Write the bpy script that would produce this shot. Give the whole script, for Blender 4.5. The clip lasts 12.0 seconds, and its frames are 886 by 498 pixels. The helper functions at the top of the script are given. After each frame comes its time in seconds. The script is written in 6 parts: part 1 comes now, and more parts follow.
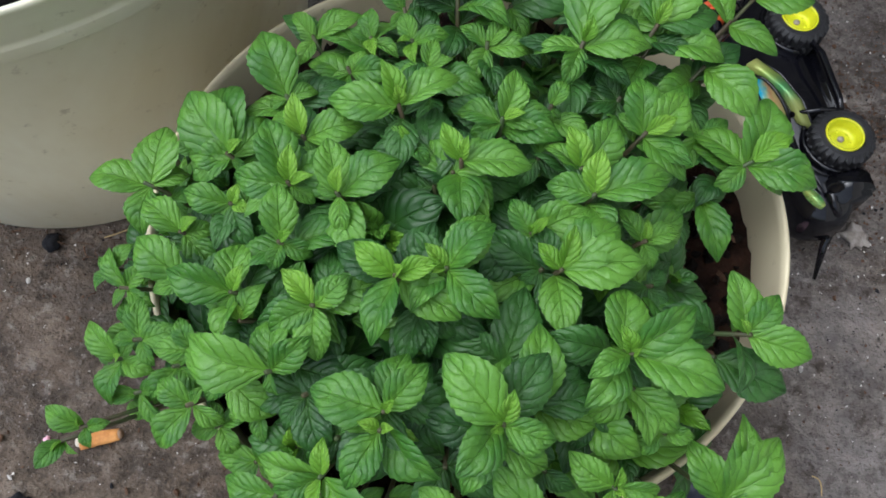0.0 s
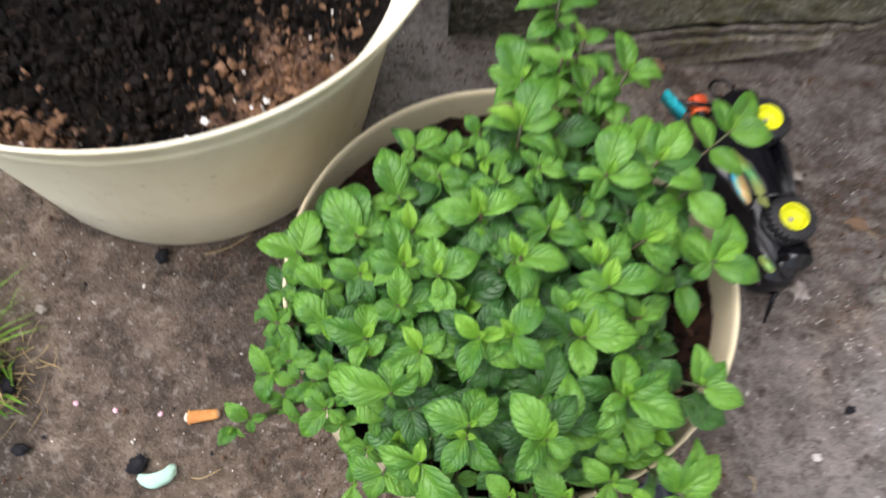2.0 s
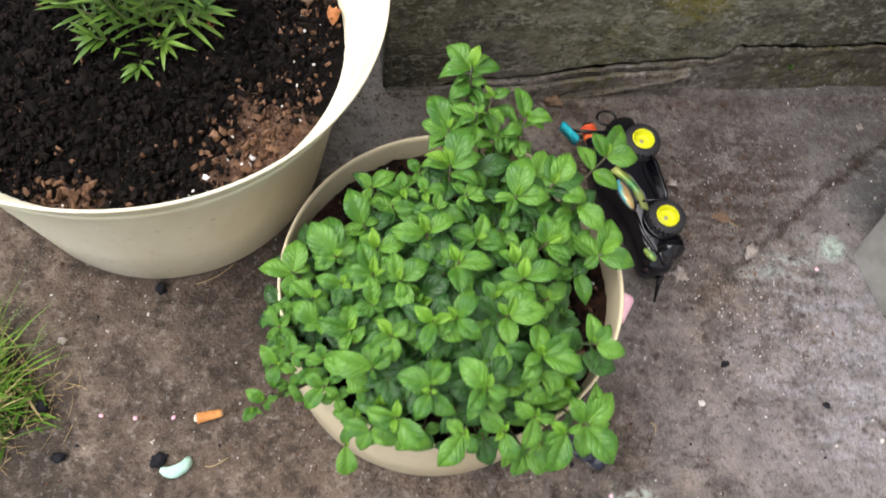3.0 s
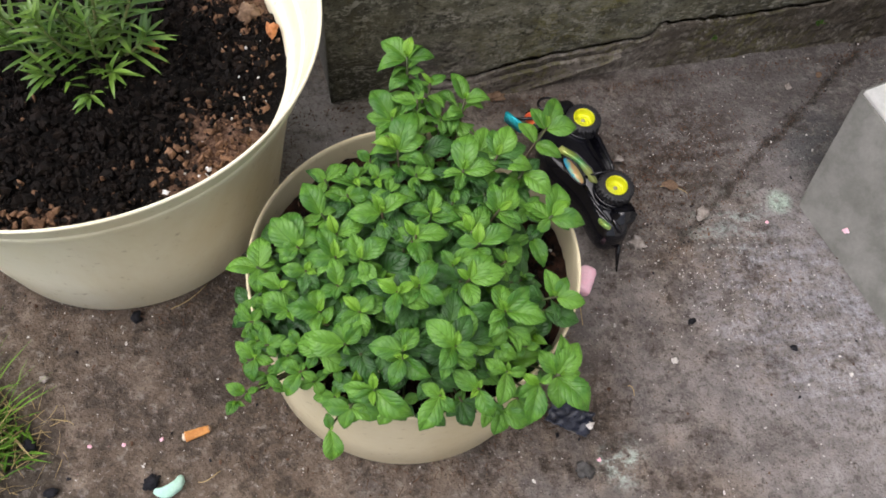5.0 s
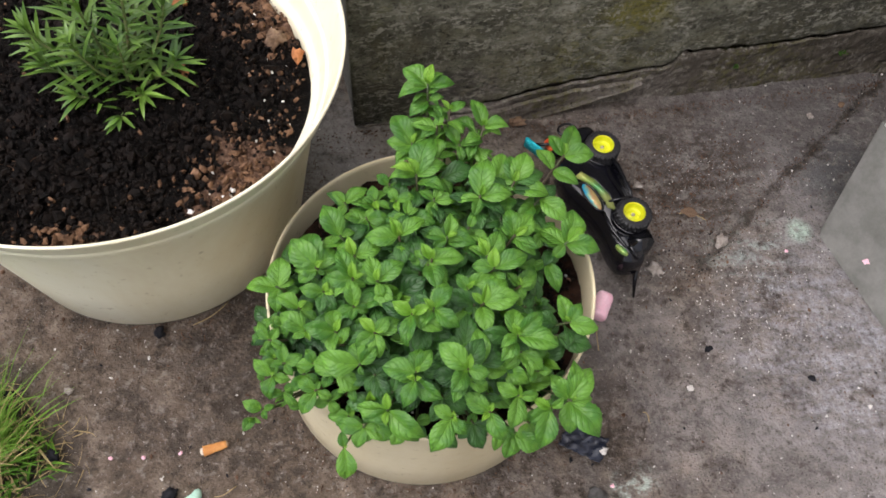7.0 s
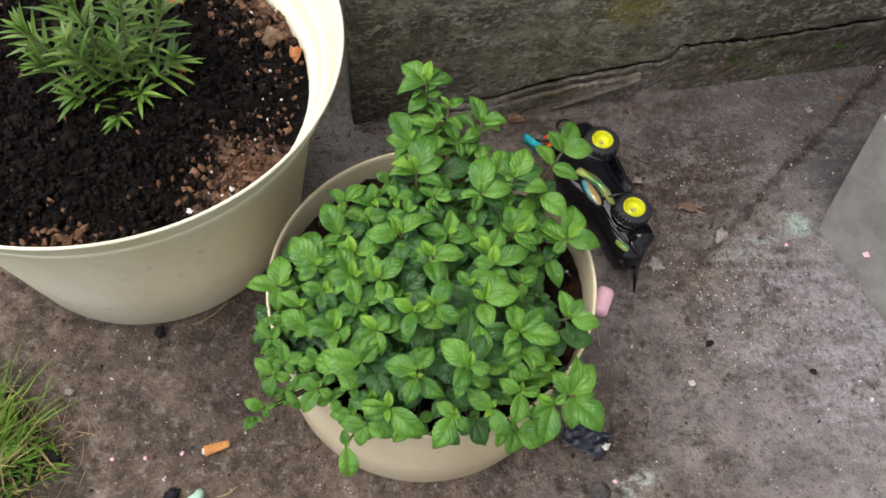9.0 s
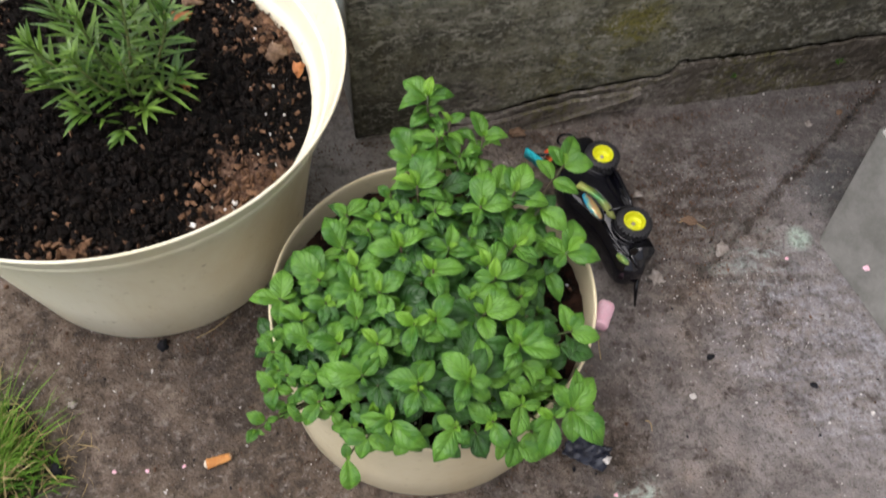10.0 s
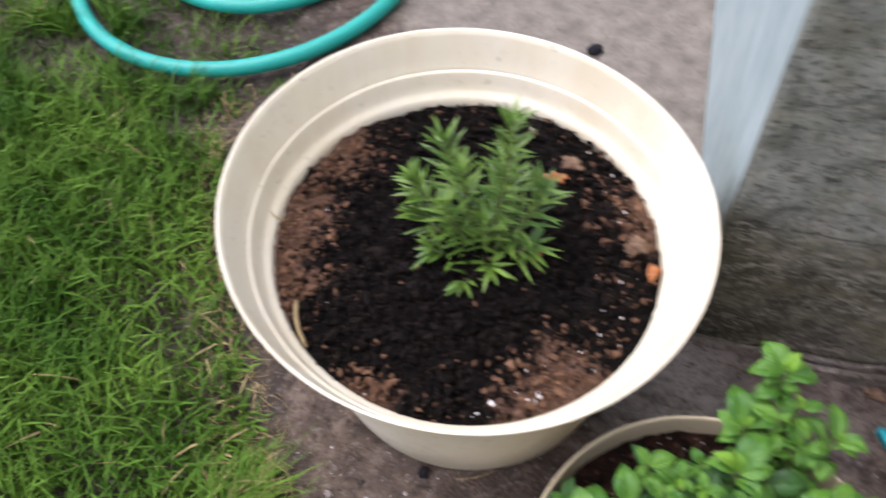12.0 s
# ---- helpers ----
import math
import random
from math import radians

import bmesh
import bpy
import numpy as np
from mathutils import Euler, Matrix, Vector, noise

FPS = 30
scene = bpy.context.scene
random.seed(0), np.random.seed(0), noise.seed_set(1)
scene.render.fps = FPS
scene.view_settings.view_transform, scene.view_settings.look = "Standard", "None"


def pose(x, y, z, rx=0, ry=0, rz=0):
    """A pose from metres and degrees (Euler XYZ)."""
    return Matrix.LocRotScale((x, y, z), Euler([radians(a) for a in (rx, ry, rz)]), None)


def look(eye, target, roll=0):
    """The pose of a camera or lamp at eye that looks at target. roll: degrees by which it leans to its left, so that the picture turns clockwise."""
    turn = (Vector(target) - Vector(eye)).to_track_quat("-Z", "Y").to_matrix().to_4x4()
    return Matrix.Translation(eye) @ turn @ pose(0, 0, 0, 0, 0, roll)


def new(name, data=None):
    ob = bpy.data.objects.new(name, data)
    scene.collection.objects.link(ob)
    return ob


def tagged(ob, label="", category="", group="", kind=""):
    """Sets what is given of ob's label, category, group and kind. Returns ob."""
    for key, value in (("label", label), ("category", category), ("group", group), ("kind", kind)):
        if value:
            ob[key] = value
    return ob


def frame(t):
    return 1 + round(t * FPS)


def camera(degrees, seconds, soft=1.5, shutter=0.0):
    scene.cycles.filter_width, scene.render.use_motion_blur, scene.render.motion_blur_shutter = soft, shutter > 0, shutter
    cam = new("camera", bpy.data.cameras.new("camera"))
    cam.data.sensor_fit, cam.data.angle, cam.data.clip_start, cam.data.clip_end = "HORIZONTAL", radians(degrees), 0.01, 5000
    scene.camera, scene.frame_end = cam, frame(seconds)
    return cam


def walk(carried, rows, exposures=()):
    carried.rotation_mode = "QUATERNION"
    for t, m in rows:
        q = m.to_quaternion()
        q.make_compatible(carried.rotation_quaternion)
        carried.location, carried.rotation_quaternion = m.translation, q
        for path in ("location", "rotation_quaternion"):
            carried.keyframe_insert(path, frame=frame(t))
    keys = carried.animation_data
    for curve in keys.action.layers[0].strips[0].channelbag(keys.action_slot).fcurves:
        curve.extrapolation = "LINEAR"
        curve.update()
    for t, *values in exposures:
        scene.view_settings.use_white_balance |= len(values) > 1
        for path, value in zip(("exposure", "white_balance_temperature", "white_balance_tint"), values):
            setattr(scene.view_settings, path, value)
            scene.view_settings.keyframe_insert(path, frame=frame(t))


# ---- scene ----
cam = camera(58.7, 12.0, soft=1.7, shutter=0.8)
SKY, SUN = 0.225, 1.8
PATH = [
    (0, (0.0273, 0.1126, 0.5064), (0.0385, 0.8798, -1.3406), 1.95),
    (0.6, (0.0320, 0.1181, 0.5041), (0.0249, 0.8860, -1.3426), 0.51),
    (1, (0.0326, 0.1459, 0.5115), (0.0648, 0.8962, -1.3421), 3.16),
    (1.3, (0.026, 0.155, 0.541), (0.062, 0.847, -1.335), 2.6),
    (1.5, (0.0246, 0.1295, 0.5685), (0.0702, 0.7895, -1.3189), 3.58),
    (2, (-0.0225, 0.1030, 0.6527), (0.0438, 0.8105, -1.2168), 9.86),
    (2.5, (-0.0279, 0.0683, 0.7560), (0.1838, 0.8279, -1.0820), 14.47),
    (2.7, (-0.04, 0.058, 0.795), (0.187, 0.809, -1.045), 16.5),
    (4.3, (-0.0485, -0.0220, 0.7964), (0.1923, 0.7694, -1.0246), 9.05),
    (4.5, (-0.0445, -0.0194, 0.7971), (0.2137, 0.7702, -1.0222), 9.92),
    (5, (-0.0330, -0.0210, 0.7989), (0.2517, 0.8304, -0.9883), 10.03),
    (5.5, (-0.0334, -0.0270, 0.7991), (0.2013, 0.8292, -0.9930), 6.84),
    (6, (-0.0277, -0.0133, 0.8157), (0.1866, 0.8785, -0.9616), 5.27),
    (6.5, (-0.0296, -0.0212, 0.8070), (0.2102, 0.8465, -0.9790), 7.82),
    (7, (-0.0268, -0.0239, 0.8108), (0.2006, 0.8807, -0.9584), 7.28),
    (9, (-0.0284, -0.0242, 0.8089), (0.2024, 0.8761, -0.9621), 6.94),
    (9.5, (-0.0298, -0.0240, 0.8075), (0.2021, 0.8765, -0.9632), 7.01),
    (10, (-0.0274, -0.0257, 0.8138), (0.1996, 0.9036, -0.9426), 6.39),
    (10.5, (-0.0219, -0.0028, 0.8272), (0.1513, 0.9904, -0.9002), 5.00),
    (11, (-0.0027, 0.0638, 0.8324), (-0.0472, 1.0531, -0.9052), -0.72),
    (11.4, (-0.011, 0.118, 0.834), (-0.238, 1.066, -0.912), -5.2),
    (11.5, (-0.0184, 0.1097, 0.8325), (-0.3204, 1.0792, -0.8905), -6.71),
    (11.8, (-0.0400, 0.1240, 0.8540), (-0.5030, 1.0650, -0.8490), -9.50),
    (12, (-0.0658, 0.1160, 0.8458), (-0.5702, 1.0686, -0.8310), -8.89),
]
walk(cam, [(t, look(eye, target, roll)) for t, eye, target, roll in PATH], [(0.0, -0.23, 5730, 9), (0.5, -0.13, 5780, 17), (1.0, -0.04, 5880, 17), (2.0, 0.3, 6250, 15), (2.5, 0.22, 6350, 15), (4.3, 0.29, 6350, 12), (4.5, 0.26, 6350, 12), (5.0, -0.05, 6350, 15), (9.5, -0.1, 6350, 15), (10.0, -0.15, 6350, 15), (11.0, -0.06, 6030, 18), (11.5, 0.04, 6030, 22), (12.0, 0.08, 6030, 25)])

# ---- light ----
world = bpy.data.worlds.new("overcast_sky")
scene.world = world
world.use_nodes = True
wn = world.node_tree
sky = wn.nodes.new("ShaderNodeTexSky")
sky.sky_type = "NISHITA"
sky.sun_disc = False
sky.sun_elevation = radians(64)
sky.sun_rotation = radians(267)
sky.air_density, sky.dust_density, sky.ozone_density = 1.0, 4.0, 0.6
cloud = wn.nodes.new("ShaderNodeHueSaturation")
cloud.inputs["Saturation"].default_value = 0.35
wn.links.new(sky.outputs["Color"], cloud.inputs["Color"])
wn.links.new(cloud.outputs["Color"], wn.nodes["Background"].inputs["Color"])
wn.nodes["Background"].inputs["Strength"].default_value = SKY

sun = new("sun", bpy.data.lights.new("sun", "SUN"))
sun.data.energy = SUN
sun.data.angle = radians(66)
sun.data.color = (1.0, 0.96, 0.9)
sun.matrix_world = look((-1.65, 0.2, 3.55), (0, 0.3, 0))


# ---- materials ----
def shader(name):
    m = bpy.data.materials.new(name)
    m.use_nodes = True
    return m, m.node_tree, m.node_tree.nodes["Principled BSDF"]


def node(tree, kind, **values):
    n = tree.nodes.new("ShaderNode" + kind)
    for key, value in values.items():
        n.inputs[key.replace("_", " ")].default_value = value
    return n


def noise_of(tree, source, scale, detail=6.0, rough=0.6, distort=0.0):
    n = node(tree, "TexNoise", Scale=scale, Detail=detail, Roughness=rough, Distortion=distort)
    tree.links.new(source, n.inputs["Vector"])
    return n.outputs["Fac"]


def ramp(tree, fac, stops):
    r = tree.nodes.new("ShaderNodeValToRGB")
    el = r.color_ramp.elements
    while len(el) < len(stops):
        el.new(0.5)
    for e, (p, c) in zip(el, stops):
        e.position = p
        e.color = (*c, 1) if len(c) == 3 else c
    tree.links.new(fac, r.inputs["Fac"])
    return r.outputs["Color"]


def step(tree, fac, a, b, lo=0.0, hi=1.0):
    n = tree.nodes.new("ShaderNodeMapRange")
    n.interpolation_type = "SMOOTHSTEP"
    for key, v in (("From Min", a), ("From Max", b), ("To Min", lo), ("To Max", hi)):
        n.inputs[key].default_value = v
    tree.links.new(fac, n.inputs["Value"])
    return n.outputs["Result"]


def calc(tree, op, a, b=0.0):
    n = tree.nodes.new("ShaderNodeMath")
    n.operation = op
    for k, v in enumerate((a, b)):
        if isinstance(v, (int, float)):
            n.inputs[k].default_value = v
        else:
            tree.links.new(v, n.inputs[k])
    return n.outputs["Value"]


def blend(tree, fac, a, b, mode="MIX"):
    n = tree.nodes.new("ShaderNodeMix")
    n.data_type, n.blend_type = "RGBA", mode
    for key, v in ((0, fac), (6, a), (7, b)):
        if isinstance(v, (int, float)):
            n.inputs[key].default_value = v
        elif isinstance(v, tuple):
            n.inputs[key].default_value = (*v, 1)
        else:
            tree.links.new(v, n.inputs[key])
    return n.outputs[2]


def bump(tree, bsdf, height, strength, distance):
    b = node(tree, "Bump", Strength=strength, Distance=distance)
    tree.links.new(height, b.inputs["Height"])
    tree.links.new(b.outputs["Normal"], bsdf.inputs["Normal"])


def coords(tree):
    return tree.nodes.new("ShaderNodeTexCoord").outputs["Object"]


def plain(name, a, b, scale=40.0, rough=0.5, relief=0.15, fine=300.0, depth=0.0006, metal=0.0, coat=0.0, island=False, spec=0.5):
    """A surface of two tones in broad patches, with fine grain and relief; each piece a little lighter or darker."""
    m, t, p = shader(name)
    at = coords(t)
    big = noise_of(t, at, scale, 5.0)
    small = noise_of(t, at, fine, 4.0, 0.7)
    col = blend(t, step(t, big, 0.3, 0.7), a, b)
    if island:
        vary = t.nodes.new("ShaderNodeNewGeometry").outputs["Random Per Island"]
    else:
        vary = t.nodes.new("ShaderNodeObjectInfo").outputs["Random"]
    lum = calc(t, "ADD", calc(t, "MULTIPLY", vary, 0.3), calc(t, "ADD", calc(t, "MULTIPLY", small, 0.4), 0.65))
    n = t.nodes.new("ShaderNodeHueSaturation")
    t.links.new(lum, n.inputs["Value"])
    t.links.new(col, n.inputs["Color"])
    t.links.new(n.outputs["Color"], p.inputs["Base Color"])
    t.links.new(step(t, small, 0.2, 0.8, rough * 0.8, min(1.0, rough * 1.2)), p.inputs["Roughness"])
    p.inputs["Metallic"].default_value = metal
    p.inputs["Coat Weight"].default_value = coat
    p.inputs["Specular IOR Level"].default_value = spec
    if relief:
        bump(t, p, small, relief, depth)
    return m


def leaf_shader(name, dark, light, sheen=0.40, through_it=0.18, fresh=0.5):
    """A mint leaf: pale midrib, slanting side veins with puckered skin between them."""
    m, t, p = shader(name)
    uv = t.nodes.new("ShaderNodeUVMap")
    sep = t.nodes.new("ShaderNodeSeparateXYZ")
    t.links.new(uv.outputs["UV"], sep.inputs["Vector"])
    across = calc(t, "ABSOLUTE", calc(t, "SUBTRACT", sep.outputs["X"], 0.5))
    along = sep.outputs["Y"]
    slant = calc(t, "SUBTRACT", along, calc(t, "MULTIPLY", calc(t, "POWER", across, 1.35), 0.95))
    slant = calc(t, "ADD", slant, calc(t, "MULTIPLY", noise_of(t, coords(t), 3.5, 2.0), 0.22))
    wave = calc(t, "ABSOLUTE", calc(t, "SINE", calc(t, "MULTIPLY", slant, 15.5)))
    vein = step(t, wave, 0.0, 0.26, 1.0, 0.0)
    rib = step(t, across, 0.0, 0.035, 1.0, 0.0)
    lines = calc(t, "MAXIMUM", calc(t, "MULTIPLY", vein, 0.55), rib)
    at = coords(t)
    mottle = noise_of(t, at, 2.3, 4.0, 0.6)
    vary = t.nodes.new("ShaderNodeObjectInfo").outputs["Random"]
    isle = t.nodes.new("ShaderNodeNewGeometry").outputs["Random Per Island"]
    mix = calc(t, "ADD", calc(t, "MULTIPLY", calc(t, "ADD", vary, isle), 0.36), calc(t, "MULTIPLY", step(t, mottle, 0.3, 0.7), 0.34))
    base = blend(t, step(t, mix, 0.22, 0.78), dark, light)
    # the foot of a leaf is the youngest, yellowest part
    foot = calc(t, "MULTIPLY", step(t, calc(t, "ADD", along, calc(t, "MULTIPLY", across, 0.9)), 0.08, 0.62, 1.0, 0.0), fresh)
    base = blend(t, foot, base, (0.18, 0.385, 0.028))
    veined = blend(t, calc(t, "MULTIPLY", lines, 0.26), base, (0.030, 0.100, 0.012))
    t.links.new(veined, p.inputs["Base Color"])
    p.inputs["Roughness"].default_value = sheen
    p.inputs["Specular IOR Level"].default_value = 0.46
    height = calc(t, "SUBTRACT", calc(t, "MULTIPLY", calc(t, "POWER", wave, 0.38), 0.8), calc(t, "MULTIPLY", rib, 0.7))
    height = calc(t, "ADD", height, calc(t, "MULTIPLY", noise_of(t, at, 18.0, 3.0), 0.75))
    bump(t, p, height, 0.68, 0.0011)
    tr = t.nodes.new("ShaderNodeBsdfTranslucent")
    t.links.new(blend(t, 0.5, veined, (0.30, 0.55, 0.05)), tr.inputs["Color"])
    mx = t.nodes.new("ShaderNodeMixShader")
    mx.inputs["Fac"].default_value = through_it
    t.links.new(p.outputs["BSDF"], mx.inputs[1])
    t.links.new(tr.outputs["BSDF"], mx.inputs[2])
    t.links.new(mx.outputs["Shader"], t.nodes["Material Output"].inputs["Surface"])
    return m


def ground_shader():
    """Old worn concrete with ground-in dirt, chalk smears, painted-in shade by the wall, and bare earth under the lawn.
    """
    m, t, p = shader("worn_concrete")
    at = coords(t)
    sep = t.nodes.new("ShaderNodeSeparateXYZ")
    t.links.new(at, sep.inputs["Vector"])
    x, y = sep.outputs["X"], sep.outputs["Y"]
    big, mid = noise_of(t, at, 5.0, 5.0, 0.6), noise_of(t, at, 28.0, 6.0, 0.65)
    grit, tiny = noise_of(t, at, 150.0, 4.0, 0.7), noise_of(t, at, 420.0, 3.0, 0.7)
    concrete = ramp(t, mid, [(0.30, (0.120, 0.108, 0.102)), (0.5, (0.232, 0.212, 0.202)), (0.70, (0.340, 0.320, 0.310))])
    dirt = ramp(t, mid, [(0.3, (0.050, 0.037, 0.027)), (0.5, (0.142, 0.107, 0.079)), (0.72, (0.255, 0.203, 0.160))])
    wear = calc(t, "ADD", calc(t, "MULTIPLY", x, -0.75), calc(t, "MULTIPLY", big, 1.15))
    wear = calc(t, "ADD", wear, calc(t, "MULTIPLY", mid, 0.45))
    col = blend(t, step(t, wear, 0.34, 0.86), concrete, dirt)
    edge = calc(t, "ADD", calc(t, "ADD", x, calc(t, "MULTIPLY", y, 0.65)), calc(t, "MULTIPLY", mid, 0.10))
    edge = calc(t, "SUBTRACT", edge, step(t, y, 0.70, 0.85, 0.0, 0.17))
    earth = ramp(t, mid, [(0.3, (0.034, 0.027, 0.020)), (0.55, (0.085, 0.068, 0.051)), (0.75, (0.16, 0.135, 0.105))])
    col = blend(t, step(t, edge, -0.18, -0.11, 1.0, 0.0), col, earth)

    sweep = node(t, "Mapping")
    sweep.inputs["Scale"].default_value = (0.45, 1.6, 1.0)
    sweep.inputs["Rotation"].default_value = (0, 0, radians(12))
    t.links.new(at, sweep.inputs["Vector"])
    smear = noise_of(t, sweep.outputs["Vector"], 34.0, 6.0, 0.7)

    def spot(cx, cy, radius, colour, lo, hi, amount):
        d = t.nodes.new("ShaderNodeVectorMath")
        d.operation = "DISTANCE"
        d.inputs[1].default_value = (cx, cy, 0)
        t.links.new(at, d.inputs[0])
        near = step(t, d.outputs["Value"], radius * 0.3, radius, 1.0, 0.0)
        scuff = step(t, calc(t, "ADD", calc(t, "MULTIPLY", grit, 0.45), calc(t, "MULTIPLY", smear, 0.55)), lo, hi)
        return blend(t, calc(t, "MULTIPLY", calc(t, "MULTIPLY", near, scuff), amount), col, colour)

    col = spot(0.50, 0.24, 0.17, (0.47, 0.47, 0.52), 0.42, 0.64, 0.60)
    col = spot(0.62, 0.12, 0.20, (0.44, 0.43, 0.46), 0.45, 0.64, 0.42)
    col = spot(0.512, 0.372, 0.022, (0.52, 0.66, 0.55), 0.36, 0.55, 0.8)
    col = spot(0.44, 0.36, 0.08, (0.42, 0.52, 0.46), 0.49, 0.62, 0.5)
    col = spot(0.236, 0.098, 0.035, (0.60, 0.72, 0.64), 0.48, 0.60, 0.65)
    col = spot(-0.28, 0.19, 0.06, (0.50, 0.20, 0.20), 0.60, 0.68, 0.6)
    col = spot(-0.03, 0.52, 0.14, (0.34, 0.33, 0.31), 0.34, 0.58, 0.85)
    # shade and grime near wall and block, both painted into the colour
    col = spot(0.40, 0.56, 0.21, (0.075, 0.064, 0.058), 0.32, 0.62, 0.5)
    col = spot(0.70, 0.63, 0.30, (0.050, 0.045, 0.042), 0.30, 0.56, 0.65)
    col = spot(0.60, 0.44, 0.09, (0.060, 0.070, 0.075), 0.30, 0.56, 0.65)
    # darker brown patches beside the toy car and around the pots
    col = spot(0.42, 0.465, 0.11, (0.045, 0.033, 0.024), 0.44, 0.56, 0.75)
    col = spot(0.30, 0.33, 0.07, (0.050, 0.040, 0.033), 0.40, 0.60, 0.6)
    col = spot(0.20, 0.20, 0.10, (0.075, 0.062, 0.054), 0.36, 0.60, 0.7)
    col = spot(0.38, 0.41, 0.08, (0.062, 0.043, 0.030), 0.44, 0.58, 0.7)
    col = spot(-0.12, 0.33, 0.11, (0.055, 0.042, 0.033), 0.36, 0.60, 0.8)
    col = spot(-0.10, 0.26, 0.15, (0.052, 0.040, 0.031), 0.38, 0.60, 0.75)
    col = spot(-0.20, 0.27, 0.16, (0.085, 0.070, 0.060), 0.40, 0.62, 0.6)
    blot = noise_of(t, at, 24.0, 8.0, 0.74, 0.15)
    col = blend(t, calc(t, "MULTIPLY", step(t, blot, 0.52, 0.40, 0.0, 0.68), step(t, wear, 0.25, 0.70, 0.10, 1.0)), col, (0.046, 0.036, 0.029))
    patch = noise_of(t, at, 105.0, 4.0, 0.62, 0.3)
    col = blend(t, calc(t, "MULTIPLY", calc(t, "MULTIPLY", step(t, patch, 0.50, 0.36, 0.0, 0.80), step(t, blot, 0.60, 0.40, 0.25, 1.0)), step(t, wear, 0.20, 0.66, 0.40, 1.0)), col, (0.040, 0.029, 0.021))
    col = blend(t, step(t, patch, 0.55, 0.68, 0.0, 0.50), col, (0.28, 0.250, 0.222))
    col = spot(-0.03, 0.535, 0.12, (0.27, 0.245, 0.222), 0.30, 0.56, 0.65)
    # cleaner, paler path beyond the pot
    col = blend(t, calc(t, "MULTIPLY", step(t, calc(t, "ADD", y, calc(t, "MULTIPLY", mid, 0.15)), 0.72, 0.90), step(t, edge, -0.06, 0.04)), col, ramp(t, mid, [(0.3, (0.165, 0.146, 0.117)), (0.7, (0.345, 0.310, 0.255))]))
    a, b = 0.5993, 0.8005  # across the crack
    across = calc(t, "ADD", calc(t, "MULTIPLY", x, -a), calc(t, "MULTIPLY", y, b))
    across = calc(t, "ADD", calc(t, "SUBTRACT", across, 0.0465), calc(t, "MULTIPLY", calc(t, "SUBTRACT", noise_of(t, at, 26.0, 6.0, 0.7), 0.5), 0.045))
    end = step(t, x, 0.32, 0.42)
    fill = calc(t, "MULTIPLY", step(t, calc(t, "ADD", calc(t, "ABSOLUTE", across), calc(t, "MULTIPLY", calc(t, "SUBTRACT", blot, 0.45), 0.035)), 0.0015, 0.0125, 0.9, 0.0), end)
    col = blend(t, calc(t, "MULTIPLY", calc(t, "MULTIPLY", step(t, across, 0.0, 0.03), end), 0.18), col, (0.075, 0.064, 0.056))
    col = blend(t, calc(t, "MULTIPLY", fill, step(t, grit, 0.30, 0.55, 0.55, 0.95)), col, (0.030, 0.022, 0.014))
    col = blend(t, step(t, tiny, 0.60, 0.74, 0.0, 0.6), col, (0.33, 0.30, 0.28))
    col = blend(t, step(t, tiny, 0.43, 0.29, 0.0, 0.75), col, (0.035, 0.028, 0.023))
    col = blend(t, step(t, grit, 0.40, 0.28, 0.0, 0.85), col, (0.035, 0.028, 0.024))
    # loose sand: pale and pinkish grains, and dark crumbs
    drift = noise_of(t, at, 17.0, 5.0, 0.7)
    for scale, pick, size, colour in ((260.0, 0.93, 0.22, (0.42, 0.38, 0.355)), (380.0, 0.90, 0.30, (0.36, 0.32, 0.30)), (190.0, 0.965, 0.24, (0.36, 0.24, 0.20)), (230.0, 0.90, 0.30, (0.060, 0.047, 0.039)), (360.0, 0.86, 0.34, (0.060, 0.047, 0.039))):
        cells = node(t, "TexVoronoi")
        cells.inputs["Scale"].default_value = scale
        t.links.new(at, cells.inputs["Vector"])
        tint = t.nodes.new("ShaderNodeSeparateColor")
        t.links.new(cells.outputs["Color"], tint.inputs["Color"])
        grain = calc(t, "MULTIPLY", step(t, calc(t, "ADD", tint.outputs["Red"], calc(t, "MULTIPLY", calc(t, "SUBTRACT", drift, 0.5), 0.5)), pick, pick + 0.02), step(t, calc(t, "ADD", cells.outputs["Distance"], calc(t, "MULTIPLY", tiny, 0.5)), size, size + 0.24, 0.75, 0.0))
        col = blend(t, grain, col, colour)
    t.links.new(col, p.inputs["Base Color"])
    p.inputs["Specular IOR Level"].default_value = 0.22
    t.links.new(step(t, mid, 0.3, 0.7, 0.62, 0.9), p.inputs["Roughness"])
    bump(t, p, calc(t, "ADD", calc(t, "ADD", calc(t, "MULTIPLY", grit, 0.7), calc(t, "MULTIPLY", patch, 0.8)), calc(t, "ADD", calc(t, "MULTIPLY", tiny, 0.5), calc(t, "MULTIPLY", noise_of(t, at, 58.0, 5.0, 0.7), 1.2))), 1.0, 0.0042)
    return m


